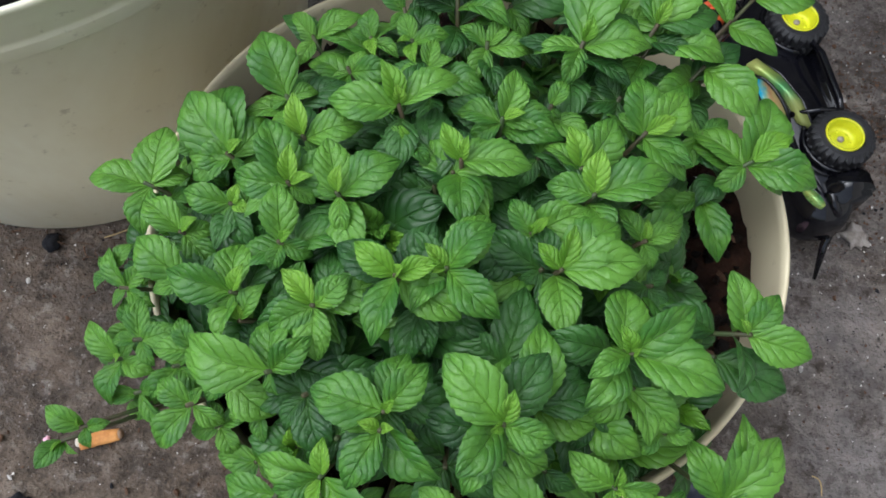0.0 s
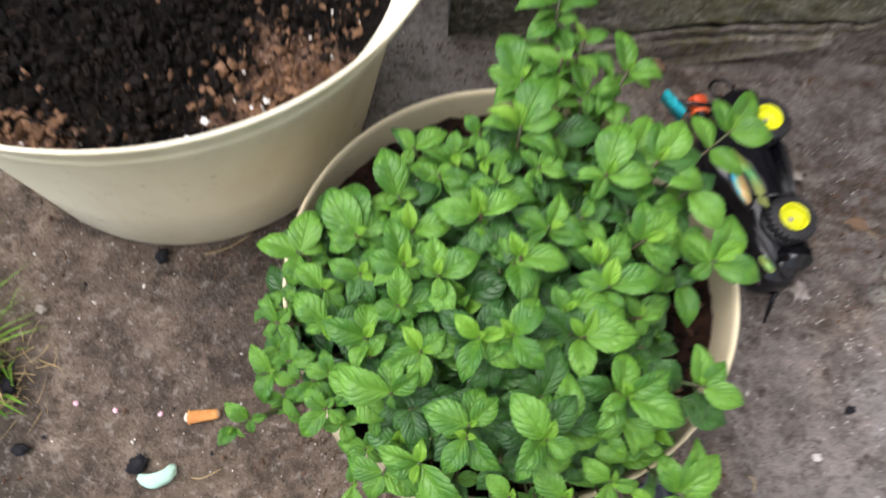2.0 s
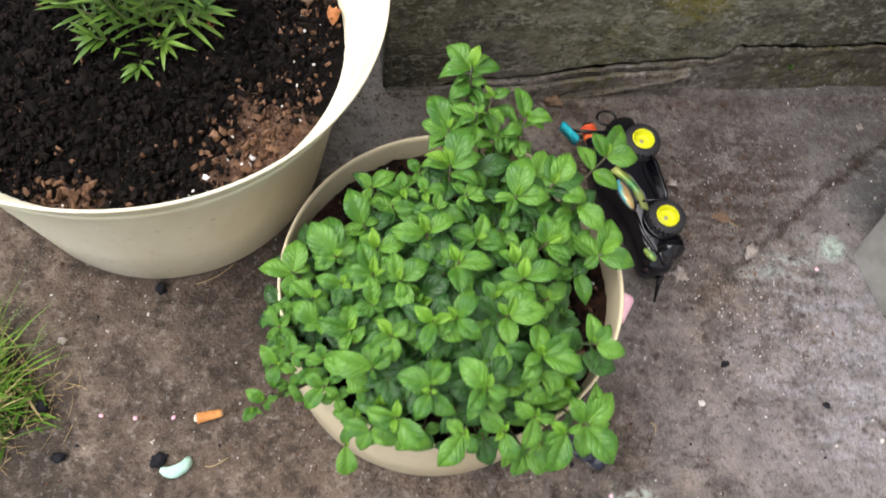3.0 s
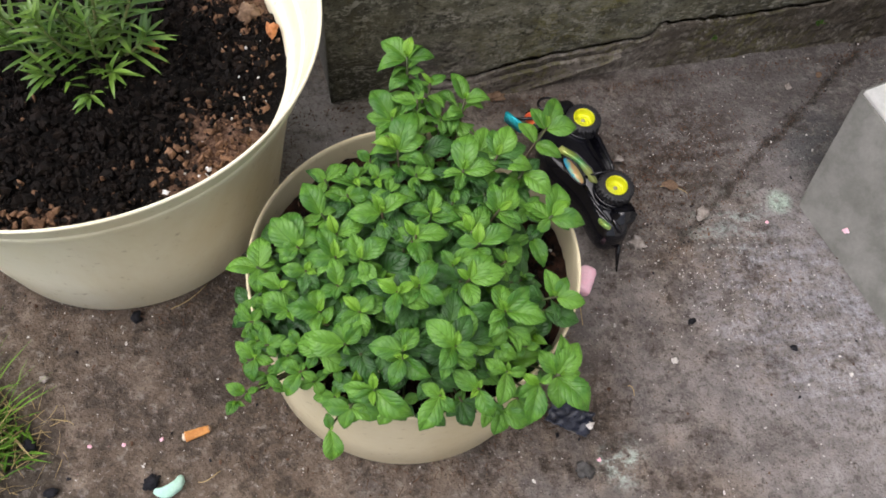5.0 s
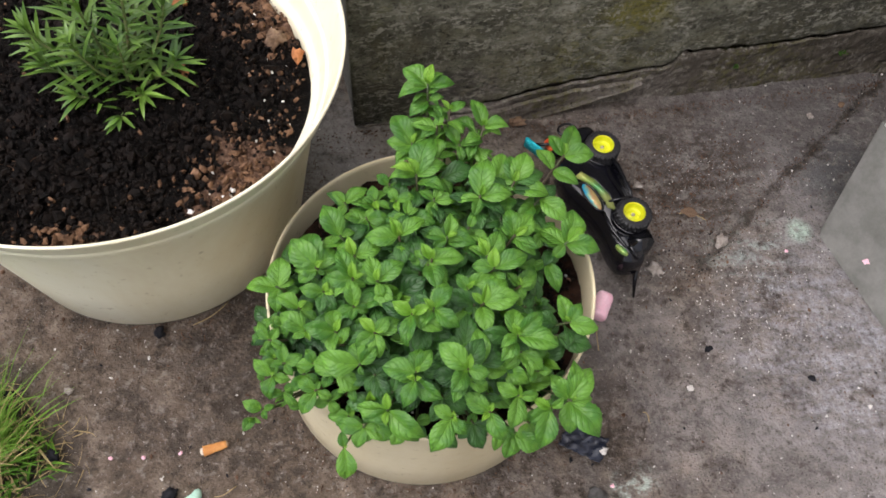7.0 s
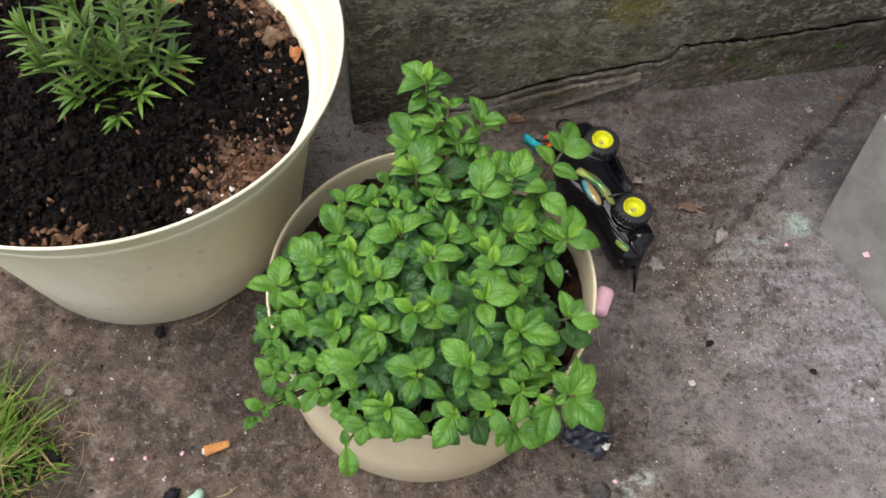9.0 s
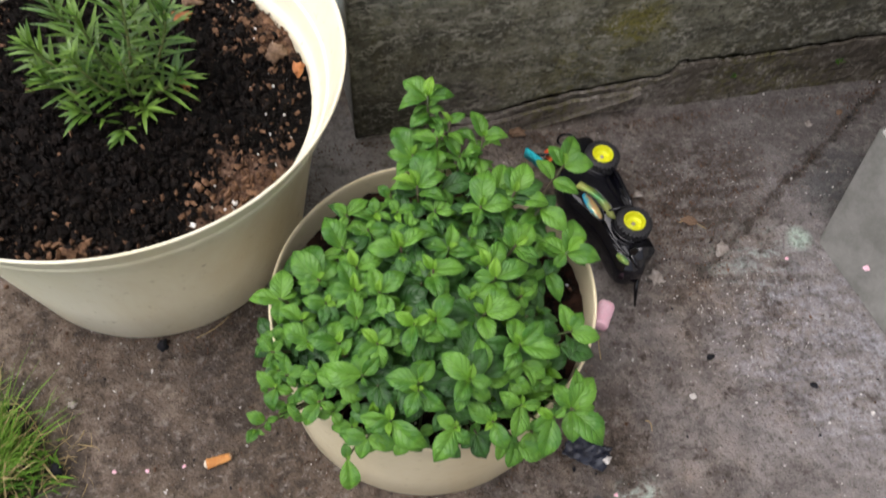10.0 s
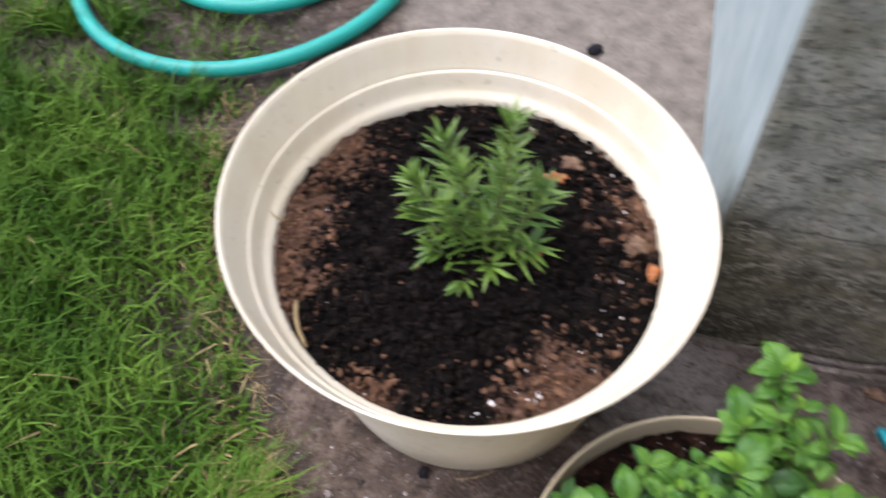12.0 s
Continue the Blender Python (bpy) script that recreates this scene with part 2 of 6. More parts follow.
def wall_shader(name, lower=False):
    """Damp cast concrete, streaked lengthwise, with lichen and pale salts."""
    m, t, p = shader(name)
    at = coords(t)
    flat = node(t, "Mapping")
    flat.inputs["Scale"].default_value = (0.85, 1.0, 1.1)
    t.links.new(at, flat.inputs["Vector"])
    streak = noise_of(t, flat.outputs["Vector"], 26.0, 6.0, 0.65, 0.3)
    big, grit = noise_of(t, at, 6.0, 5.0, 0.6, 0.4), noise_of(t, at, 120.0, 5.0, 0.7)
    sep = t.nodes.new("ShaderNodeSeparateXYZ")
    t.links.new(at, sep.inputs["Vector"])
    if lower:
        col = ramp(t, streak, [(0.3, (0.068, 0.057, 0.046)), (0.55, (0.17, 0.148, 0.128)), (0.75, (0.29, 0.265, 0.24))])
        # footing turns darker and browner further along the wall
        darkish = calc(t, "ADD", sep.outputs["X"], calc(t, "MULTIPLY", calc(t, "SUBTRACT", streak, 0.5), 0.25))
        col = blend(t, step(t, darkish, 0.35, 0.46, 0.0, 0.78), col, (0.058, 0.048, 0.034))
        clot = noise_of(t, at, 62.0, 6.0, 0.75, 0.4)
        col = blend(t, step(t, clot, 0.52, 0.62, 0.0, 0.45), col, (0.26, 0.235, 0.20))
        col = blend(t, step(t, clot, 0.46, 0.34, 0.0, 0.8), col, (0.035, 0.028, 0.019))
        col = blend(t, calc(t, "MULTIPLY", step(t, big, 0.48, 0.62), step(t, grit, 0.45, 0.6, 0.0, 0.5)), col, (0.12, 0.115, 0.030))
    else:
        col = ramp(t, streak, [(0.32, (0.050, 0.049, 0.034)), (0.5, (0.132, 0.129, 0.093)), (0.68, (0.285, 0.276, 0.212))])
        # paler, cleaner concrete above an edge that climbs along the wall
        slope = calc(t, "MULTIPLY", calc(t, "MAXIMUM", calc(t, "SUBTRACT", sep.outputs["X"], 0.10), 0.0), 0.50)
        up = calc(t, "ADD", calc(t, "SUBTRACT", sep.outputs["Z"], slope), calc(t, "MULTIPLY", calc(t, "SUBTRACT", big, 0.5), 0.14))
        pale = ramp(t, streak, [(0.3, (0.150, 0.164, 0.137)), (0.7, (0.325, 0.346, 0.296))])
        col = blend(t, step(t, up, 0.205, 0.265), col, pale)

        def near(cx, cz, inner, outer):
            d = t.nodes.new("ShaderNodeVectorMath")
            d.operation = "DISTANCE"
            d.inputs[1].default_value = (cx, 0, cz)
            t.links.new(at, d.inputs[0])
            return step(t, calc(t, "ADD", d.outputs["Value"], calc(t, "MULTIPLY", calc(t, "SUBTRACT", streak, 0.5), 0.12)), inner, outer, 1.0, 0.0)

        # bare mauve-grey patch by the crack
        col = blend(t, calc(t, "MULTIPLY", near(0.142, 0.046, 0.022, 0.052), 0.85), col, ramp(t, grit, [(0.3, (0.10, 0.088, 0.080)), (0.7, (0.30, 0.275, 0.25))]))
        # yellow-green algae
        moss = calc(t, "MULTIPLY", calc(t, "MULTIPLY", step(t, big, 0.50, 0.66), step(t, grit, 0.42, 0.6)), 0.5)
        for cx, cz, inner, outer in ((0.335, 0.150, 0.012, 0.060),):
            moss = calc(t, "MAXIMUM", moss, calc(t, "MULTIPLY", near(cx, cz, inner, outer), step(t, grit, 0.33, 0.60, 0.25, 0.9)))
        col = blend(t, moss, col, (0.190, 0.172, 0.030))
        # darker low down at the left corner
        col = blend(t, calc(t, "MULTIPLY", near(0.02, 0.03, 0.02, 0.075), 0.7), col, (0.030, 0.031, 0.024))
        col = blend(t, calc(t, "MULTIPLY", near(0.08, 0.09, 0.04, 0.15), 0.38), col, (0.050, 0.048, 0.036))
        scuff = noise_of(t, flat.outputs["Vector"], 60.0, 6.0, 0.75, 0.8)
        col = blend(t, step(t, scuff, 0.44, 0.32, 0.0, 0.6), col, (0.026, 0.025, 0.017))
        # coat turns darker towards the right end
        far_end = calc(t, "ADD", sep.outputs["X"], calc(t, "MULTIPLY", calc(t, "SUBTRACT", big, 0.5), 0.7))
        col = blend(t, step(t, far_end, 0.33, 0.58, 0.0, 0.82), col, (0.058, 0.055, 0.040))
        # crusts of pale lichen, drawn out lengthwise
        long = node(t, "Mapping")
        long.inputs["Scale"].default_value = (0.62, 1.0, 1.25)
        long.inputs["Rotation"].default_value = (0, radians(14), 0)
        t.links.new(at, long.inputs["Vector"])
        crust = noise_of(t, long.outputs["Vector"], 135.0, 4.0, 0.66, 0.6)
        where = step(t, noise_of(t, at, 15.0, 4.0, 0.6), 0.42, 0.60, 0.25, 1.0)
        col = blend(t, calc(t, "MULTIPLY", step(t, crust, 0.55, 0.59, 0.0, 0.9), where), col, (0.36, 0.345, 0.285))
        # trowel marks: short pale and dark dashes along the wall
        dash = node(t, "Mapping")
        dash.inputs["Scale"].default_value = (0.50, 1.0, 1.3)
        t.links.new(at, dash.inputs["Vector"])
        mark = noise_of(t, dash.outputs["Vector"], 74.0, 5.0, 0.7, 0.3)
        col = blend(t, step(t, mark, 0.56, 0.63, 0.0, 0.50), col, (0.33, 0.325, 0.26))
        col = blend(t, step(t, mark, 0.43, 0.36, 0.0, 0.55), col, (0.030, 0.029, 0.020))
        mottle = noise_of(t, at, 19.0, 5.0, 0.65, 0.5)
        col = blend(t, step(t, mottle, 0.52, 0.62, 0.0, 0.40), col, (0.135, 0.125, 0.072))
        col = blend(t, step(t, mottle, 0.45, 0.36, 0.0, 0.55), col, (0.040, 0.040, 0.030))
        col = blend(t, calc(t, "MULTIPLY", step(t, grit, 0.60, 0.74), 0.35), col, (0.36, 0.34, 0.28))
        # joint left by the shuttering
        joint = calc(t, "SUBTRACT", sep.outputs["Z"], calc(t, "ADD", calc(t, "MULTIPLY", sep.outputs["X"], 0.055), 0.231))
        joint = calc(t, "ABSOLUTE", calc(t, "ADD", joint, calc(t, "MULTIPLY", calc(t, "SUBTRACT", streak, 0.5), 0.010)))
        col = blend(t, calc(t, "MULTIPLY", step(t, joint, 0.0005, 0.0022, 0.7, 0.0), step(t, big, 0.40, 0.55)), col, (0.035, 0.033, 0.025))
    t.links.new(col, p.inputs["Base Color"])
    speck = noise_of(t, at, 170.0, 4.0, 0.75)
    col = blend(t, calc(t, "MULTIPLY", step(t, speck, 0.55, 0.61, 0.0, 0.6), step(t, noise_of(t, at, 22.0, 5.0, 0.7), 0.46, 0.58)), col, (0.34, 0.32, 0.28))
    col = blend(t, step(t, speck, 0.46, 0.34, 0.0, 0.8), col, (0.016, 0.014, 0.010))
    t.links.new(col, p.inputs["Base Color"])
    p.inputs["Specular IOR Level"].default_value = 0.25
    t.links.new(step(t, grit, 0.3, 0.7, 0.6, 0.9), p.inputs["Roughness"])
    bump(t, p, calc(t, "ADD", calc(t, "MULTIPLY", streak, 0.8), calc(t, "MULTIPLY", grit, 0.6)), 0.9, 0.004)
    return m


def plastic_shader(name, a, b, dirt):
    """Cream plastic, faintly streaked and scuffed, with dust."""
    m, t, p = shader(name)
    at = coords(t)
    tall = node(t, "Mapping")
    tall.inputs["Scale"].default_value = (1.0, 1.0, 0.25)
    t.links.new(at, tall.inputs["Vector"])
    streak, spots = noise_of(t, tall.outputs["Vector"], 14.0, 5.0), noise_of(t, at, 90.0, 5.0, 0.7)
    fine = noise_of(t, at, 500.0, 3.0)
    col = blend(t, step(t, streak, 0.3, 0.7), a, b)
    col = blend(t, calc(t, "MULTIPLY", step(t, spots, 0.60, 0.72), 0.5), col, dirt)
    stain = noise_of(t, tall.outputs["Vector"], 5.0, 6.0, 0.7, 0.4)
    col = blend(t, step(t, stain, 0.46, 0.66, 0.0, 0.28), col, (0.62, 0.50, 0.27))
    t.links.new(col, p.inputs["Base Color"])
    t.links.new(step(t, spots, 0.3, 0.7, 0.36, 0.52), p.inputs["Roughness"])
    bump(t, p, calc(t, "ADD", calc(t, "MULTIPLY", fine, 0.3), streak), 0.12, 0.0012)
    return m


def paint_shader():
    """Pale blue-green paint over concrete, worn off raggedly lower down."""
    m, t, p = shader("flaking_pale_paint")
    at = coords(t)
    sep = t.nodes.new("ShaderNodeSeparateXYZ")
    t.links.new(at, sep.inputs["Vector"])
    tall = node(t, "Mapping")
    tall.inputs["Scale"].default_value = (1.0, 1.0, 0.35)
    t.links.new(at, tall.inputs["Vector"])
    drip, grit = noise_of(t, tall.outputs["Vector"], 30.0, 5.0, 0.65), noise_of(t, at, 160.0, 5.0, 0.7)
    bare = ramp(t, grit, [(0.3, (0.05, 0.047, 0.042)), (0.7, (0.22, 0.21, 0.19))])
    coat = ramp(t, drip, [(0.3, (0.30, 0.40, 0.40)), (0.7, (0.46, 0.55, 0.54))])
    edge = calc(t, "ADD", sep.outputs["Z"], calc(t, "MULTIPLY", calc(t, "SUBTRACT", drip, 0.5), 0.22))
    edge = calc(t, "ADD", edge, calc(t, "MULTIPLY", calc(t, "SUBTRACT", grit, 0.5), 0.06))
    edge = calc(t, "ADD", edge, calc(t, "MULTIPLY", sep.outputs["Y"], 1.3))
    col = blend(t, step(t, edge, 0.20, 0.30), bare, coat)
    t.links.new(col, p.inputs["Base Color"])
    p.inputs["Roughness"].default_value = 0.7
    bump(t, p, calc(t, "ADD", grit, drip), 0.4, 0.002)
    return m


M_GROUND = ground_shader()
M_WALL = wall_shader("damp_concrete")
M_LOWER = wall_shader("broken_render", True)
M_PAINT = paint_shader()
M_BLOCK = plain("smooth_cement", (0.145, 0.145, 0.130), (0.225, 0.223, 0.205), 26.0, 0.8, 0.6, 240.0, 0.0012, spec=0.12)
# for the added wall out of view that throws light back
M_BOUNCE = plain("pale_bounce_wall", (0.60, 0.56, 0.49), (0.68, 0.64, 0.57), 6.0, 0.85, 0.5, 120.0, 0.002, spec=0.15)
M_BLOCK_TOP = plain("white_block_top", (0.74, 0.75, 0.72), (0.82, 0.82, 0.80), 20.0, 0.6, 0.2, 160.0)
M_CREAM = plastic_shader("cream_plastic", (0.920, 0.875, 0.685), (0.895, 0.838, 0.620), (0.34, 0.27, 0.15))
M_TAN = plastic_shader("tan_plastic", (0.78, 0.690, 0.475), (0.73, 0.635, 0.420), (0.30, 0.23, 0.13))
# dried-out places on the compost of the large pot: x, y, radius
DRY = ((-0.190, -0.02, 0.064), (-0.168, 0.07, 0.045), (-0.152, -0.10, 0.046), (0.132, -0.128, 0.054), (0.172, 0.075, 0.046), (-0.03, -0.185, 0.03))


def soil_shader():
    """Black peat, with browner dry bark where it has dried out by the rim."""
    m, t, p = shader("peat_compost")
    at = coords(t)
    big, grain, fine = noise_of(t, at, 24.0, 5.0, 0.65), noise_of(t, at, 190.0, 5.0, 0.7), noise_of(t, at, 420.0, 3.0, 0.7)
    col = ramp(t, grain, [(0.3, (0.0010, 0.0008, 0.0006)), (0.55, (0.0032, 0.0023, 0.0018)), (0.75, (0.022, 0.014, 0.010))])
    dry = ramp(t, grain, [(0.3, (0.034, 0.019, 0.012)), (0.5, (0.115, 0.066, 0.043)), (0.72, (0.27, 0.175, 0.122))])
    for cx, cy, radius in DRY:
        d = t.nodes.new("ShaderNodeVectorMath")
        d.operation = "DISTANCE"
        d.inputs[1].default_value = (cx, cy, 0.195)
        t.links.new(at, d.inputs[0])
        near = step(t, calc(t, "ADD", d.outputs["Value"], calc(t, "MULTIPLY", calc(t, "SUBTRACT", big, 0.5), 0.16)), radius * 0.65, radius * 1.05, 0.92, 0.0)
        col = blend(t, near, col, dry)
    col = blend(t, step(t, fine, 0.64, 0.72, 0.0, 0.5), col, (0.30, 0.24, 0.19))
    t.links.new(col, p.inputs["Base Color"])
    p.inputs["Roughness"].default_value = 0.9
    p.inputs["Specular IOR Level"].default_value = 0.12
    bump(t, p, calc(t, "ADD", grain, calc(t, "MULTIPLY", fine, 0.5)), 0.9, 0.004)
    return m


M_SOIL = soil_shader()
M_PEAT = plain("bark_compost", (0.004, 0.0025, 0.002), (0.034, 0.016, 0.010), 60.0, 0.9, 0.8, 260.0, 0.003, spec=0.12)
M_CRUMB = plain("compost_crumbs", (0.0014, 0.0010, 0.0008), (0.0100, 0.0062, 0.0044), 90.0, 0.8, 0.5, 600.0, 0.001, island=True, spec=0.16)
M_BARK = plain("bark_chips", (0.055, 0.030, 0.018), (0.16, 0.095, 0.062), 120.0, 0.85, 0.5, 500.0, 0.001, island=True, spec=0.12)
M_BARK_DRY = plain("dry_bark_flakes", (0.060, 0.032, 0.018), (0.22, 0.125, 0.074), 120.0, 0.85, 0.5, 500.0, 0.001, island=True, spec=0.12)
M_ORANGE_BARK = plain("orange_bark", (0.26, 0.085, 0.026), (0.50, 0.21, 0.075), 90.0, 0.8, 0.4, 400.0)
M_PERLITE = plain("perlite", (0.70, 0.68, 0.66), (0.82, 0.80, 0.78), 200.0, 0.8, 0.4, 700.0, island=True)
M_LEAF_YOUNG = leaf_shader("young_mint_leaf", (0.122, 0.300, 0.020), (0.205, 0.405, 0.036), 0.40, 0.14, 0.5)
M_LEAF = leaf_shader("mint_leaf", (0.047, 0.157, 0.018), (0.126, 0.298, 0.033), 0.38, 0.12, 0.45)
# older leaves, darkened further in colour for the shade inside the bush
M_LEAF_SHADED = leaf_shader("old_shaded_mint_leaf", (0.012, 0.056, 0.009), (0.042, 0.134, 0.020), 0.42, 0.03, 0.12)
M_STEM = plain("mint_stem", (0.050, 0.085, 0.025), (0.075, 0.050, 0.026), 60.0, 0.55, 0.1)
M_NEEDLE = plain("rosemary_leaf", (0.046, 0.122, 0.014), (0.165, 0.288, 0.040), 25.0, 0.38, 0.15, 400.0, island=True)
M_TWIG = plain("rosemary_stem", (0.10, 0.17, 0.04), (0.17, 0.17, 0.07), 60.0, 0.7, 0.3)
M_GRASS = plain("lawn_grass", (0.048, 0.128, 0.013), (0.135, 0.255, 0.032), 7.0, 0.5, 0.0, 300.0, island=True, spec=0.12)
M_STRAW = plain("dry_grass", (0.34, 0.25, 0.12), (0.46, 0.36, 0.19), 30.0, 0.8, 0.2, 300.0, island=True, spec=0.12)
M_MOSS = plain("wall_moss", (0.022, 0.055, 0.010), (0.065, 0.125, 0.022), 200.0, 0.9, 0.5, 700.0, 0.001, island=True, spec=0.1)
M_HOSE = plain("turquoise_hose", (0.010, 0.40, 0.33), (0.014, 0.46, 0.38), 12.0, 0.42, 0.1, 400.0)
M_BLACK = plain("glossy_black_plastic", (0.003, 0.003, 0.005), (0.006, 0.006, 0.009), 40.0, 0.06, 0.0, 200.0, coat=0.0, spec=0.5)
M_TYRE = plain("tyre_rubber", (0.010, 0.010, 0.012), (0.020, 0.020, 0.022), 60.0, 0.6, 0.3, 500.0)
M_YELLOW = plain("yellow_plastic", (0.62, 0.64, 0.008), (0.68, 0.69, 0.015), 40.0, 0.35, 0.05, 300.0)
def foil_shader(name, axis, span, stops):
    """Shiny printed foil whose colour runs along the car."""
    m, t, p = shader(name)
    at = coords(t)
    sep = t.nodes.new("ShaderNodeSeparateXYZ")
    t.links.new(at, sep.inputs["Vector"])
    run = calc(t, "ADD", sep.outputs[axis], calc(t, "MULTIPLY", calc(t, "SUBTRACT", noise_of(t, at, 140.0, 3.0), 0.5), 0.012))
    t.links.new(ramp(t, step(t, run, span[0], span[1]), stops), p.inputs["Base Color"])
    p.inputs["Roughness"].default_value = 0.25
    p.inputs["Metallic"].default_value = 0.25
    return m


M_WINDOW = foil_shader("rainbow_foil", "Z", (0.0295, 0.0450), [(0.05, (0.66, 0.56, 0.22)), (0.35, (0.66, 0.36, 0.16)), (0.6, (0.34, 0.56, 0.36)), (0.92, (0.02, 0.42, 0.66))])
M_STRIPE = foil_shader("lime_foil", "X", (-0.024, 0.030), [(0.0, (0.30, 0.34, 0.10)), (0.3, (0.10, 0.34, 0.12)), (0.65, (0.34, 0.46, 0.10)), (1.0, (0.60, 0.58, 0.20))])
M_CYAN = plain("cyan_foil", (0.01, 0.36, 0.55), (0.03, 0.55, 0.62), 50.0, 0.25, 0.0, 300.0, metal=0.3)
M_GREENFOIL = plain("green_yellow_foil", (0.06, 0.36, 0.12), (0.52, 0.52, 0.10), 55.0, 0.28, 0.0, 300.0, metal=0.3)
M_ORANGE = plain("orange_plastic", (0.75, 0.10, 0.03), (0.85, 0.20, 0.05), 60.0, 0.4, 0.0, 300.0)
M_FILTER = plain("cork_paper", (0.50, 0.20, 0.050), (0.66, 0.31, 0.09), 130.0, 0.8, 0.2, 500.0)
M_ASH = plain("fibre", (0.68, 0.58, 0.46), (0.78, 0.70, 0.58), 200.0, 0.9, 0.5, 900.0)
M_MINTCHALK = plain("mint_green_chalk", (0.42, 0.72, 0.58), (0.54, 0.80, 0.68), 90.0, 0.95, 0.3, 500.0)
M_WHITECHALK = plain("pale_chalk", (0.64, 0.80, 0.73), (0.76, 0.85, 0.80), 90.0, 0.95, 0.3, 500.0)
M_PINKCHALK = plain("pink_chalk", (0.90, 0.50, 0.60), (0.93, 0.62, 0.70), 90.0, 0.95, 0.3, 500.0)
M_NAVY = plain("dark_blue_film", (0.006, 0.008, 0.018), (0.018, 0.023, 0.042), 90.0, 0.3, 0.2, 300.0, 0.001)
M_COAL = plain("black_cinder", (0.008, 0.008, 0.010), (0.022, 0.022, 0.026), 120.0, 0.7, 0.6, 500.0, 0.001, island=True, spec=0.12)
M_STONE = plain("pebbles", (0.22, 0.19, 0.16), (0.40, 0.36, 0.33), 150.0, 0.85, 0.4, 500.0, island=True, spec=0.12)
M_DARKSTONE = plain("dark_pebble", (0.060, 0.058, 0.056), (0.105, 0.100, 0.096), 150.0, 0.85, 0.4, 500.0, spec=0.12)
M_WHITE = plain("pale_grit", (0.50, 0.47, 0.44), (0.72, 0.69, 0.65), 150.0, 0.85, 0.3, 500.0, island=True, spec=0.12)
M_DRYLEAF = plain("dead_leaf", (0.11, 0.070, 0.046), (0.24, 0.160, 0.105), 140.0, 0.85, 0.4, 400.0, island=True, spec=0.12)


# ---- mesh helpers ----
def mesh_of(name, bm, material, smooth=True):
    me = bpy.data.meshes.new(name)
    bm.normal_update()
    bm.to_mesh(me)
    bm.free()
    me.materials.append(material)
    if smooth:
        me.polygons.foreach_set("use_smooth", [True] * len(me.polygons))
    return me


def part(name, bm, material, parent=None, label="", smooth=True):
    ob = new(name, mesh_of(name, bm, material, smooth))
    ob.parent = parent
    if label:
        ob["label"] = label
    return ob


def raw(name, verts, faces, material, parent=None, smooth=True):
    me = bpy.data.meshes.new(name)
    me.from_pydata(verts, [], faces)
    me.materials.append(material)
    if smooth:
        me.polygons.foreach_set("use_smooth", [True] * len(me.polygons))
    ob = new(name, me)
    ob.parent = parent
    return ob


def thing(name, label, category, at=None, group="", kind=""):
    ob = new(name)
    if at is not None:
        ob.matrix_world = at
    return tagged(ob, label, category, group, kind)


def lathe(profile, segments=96, closed=False):
    """Turns (r, z) points round the z axis."""
    bm = bmesh.new()
    rings = []
    for r, z in profile:
        if r < 1e-6:
            rings.append([bm.verts.new((0, 0, z))])
        else:
            rings.append([bm.verts.new((r * math.cos(2 * math.pi * k / segments), r * math.sin(2 * math.pi * k / segments), z)) for k in range(segments)])
    pairs = list(zip(rings, rings[1:])) + ([(rings[-1], rings[0])] if closed else [])
    for a, b in pairs:
        for k in range(segments):
            j = (k + 1) % segments
            if len(a) == 1:
                bm.faces.new((a[0], b[j], b[k]))
            elif len(b) == 1:
                bm.faces.new((a[k], a[j], b[0]))
            else:
                bm.faces.new((a[k], a[j], b[j], b[k]))
    return bm


def tube(points, radii, sides=8, cap=True, closed=False):
    """A round bar along points."""
    bm = bmesh.new()
    pts = [Vector(p) for p in points]
    n = len(pts)
    if isinstance(radii, (int, float)):
        radii = [radii] * n
    radii = [float(r) for r in radii]
    rings = []
    ref = None
    for i, p in enumerate(pts):
        d = (pts[(i + 1) % n] - pts[i - 1]) if closed else (pts[min(i + 1, n - 1)] - pts[max(i - 1, 0)])
        d.normalize()
        if ref is None:
            ref = d.orthogonal().normalized()
        ref = (ref - d * ref.dot(d)).normalized()
        side = d.cross(ref)
        rings.append([bm.verts.new(p + radii[i] * (math.cos(2 * math.pi * k / sides) * ref + math.sin(2 * math.pi * k / sides) * side)) for k in range(sides)])
    for a, b in list(zip(rings, rings[1:])) + ([(rings[-1], rings[0])] if closed else []):
        for k in range(sides):
            j = (k + 1) % sides
            bm.faces.new((a[k], a[j], b[j], b[k]))
    if cap and not closed:
        bm.faces.new(rings[0][::-1])
        bm.faces.new(rings[-1])
    return bm


def lump(radius, seed, squash=(1, 1, 0.7), detail=2, rough=0.3):
    """An uneven pebble."""
    bm = bmesh.new()
    bmesh.ops.create_icosphere(bm, subdivisions=detail, radius=1.0)
    for v in bm.verts:
        k = 1 + rough * noise.noise(v.co * 1.7 + Vector((seed * 3.7, seed, 0))) + rough * 0.5 * noise.noise(v.co * 4.0 + Vector((seed, 5, seed)))
        v.co = Vector((v.co.x * squash[0], v.co.y * squash[1], v.co.z * squash[2])) * radius * k
    return bm


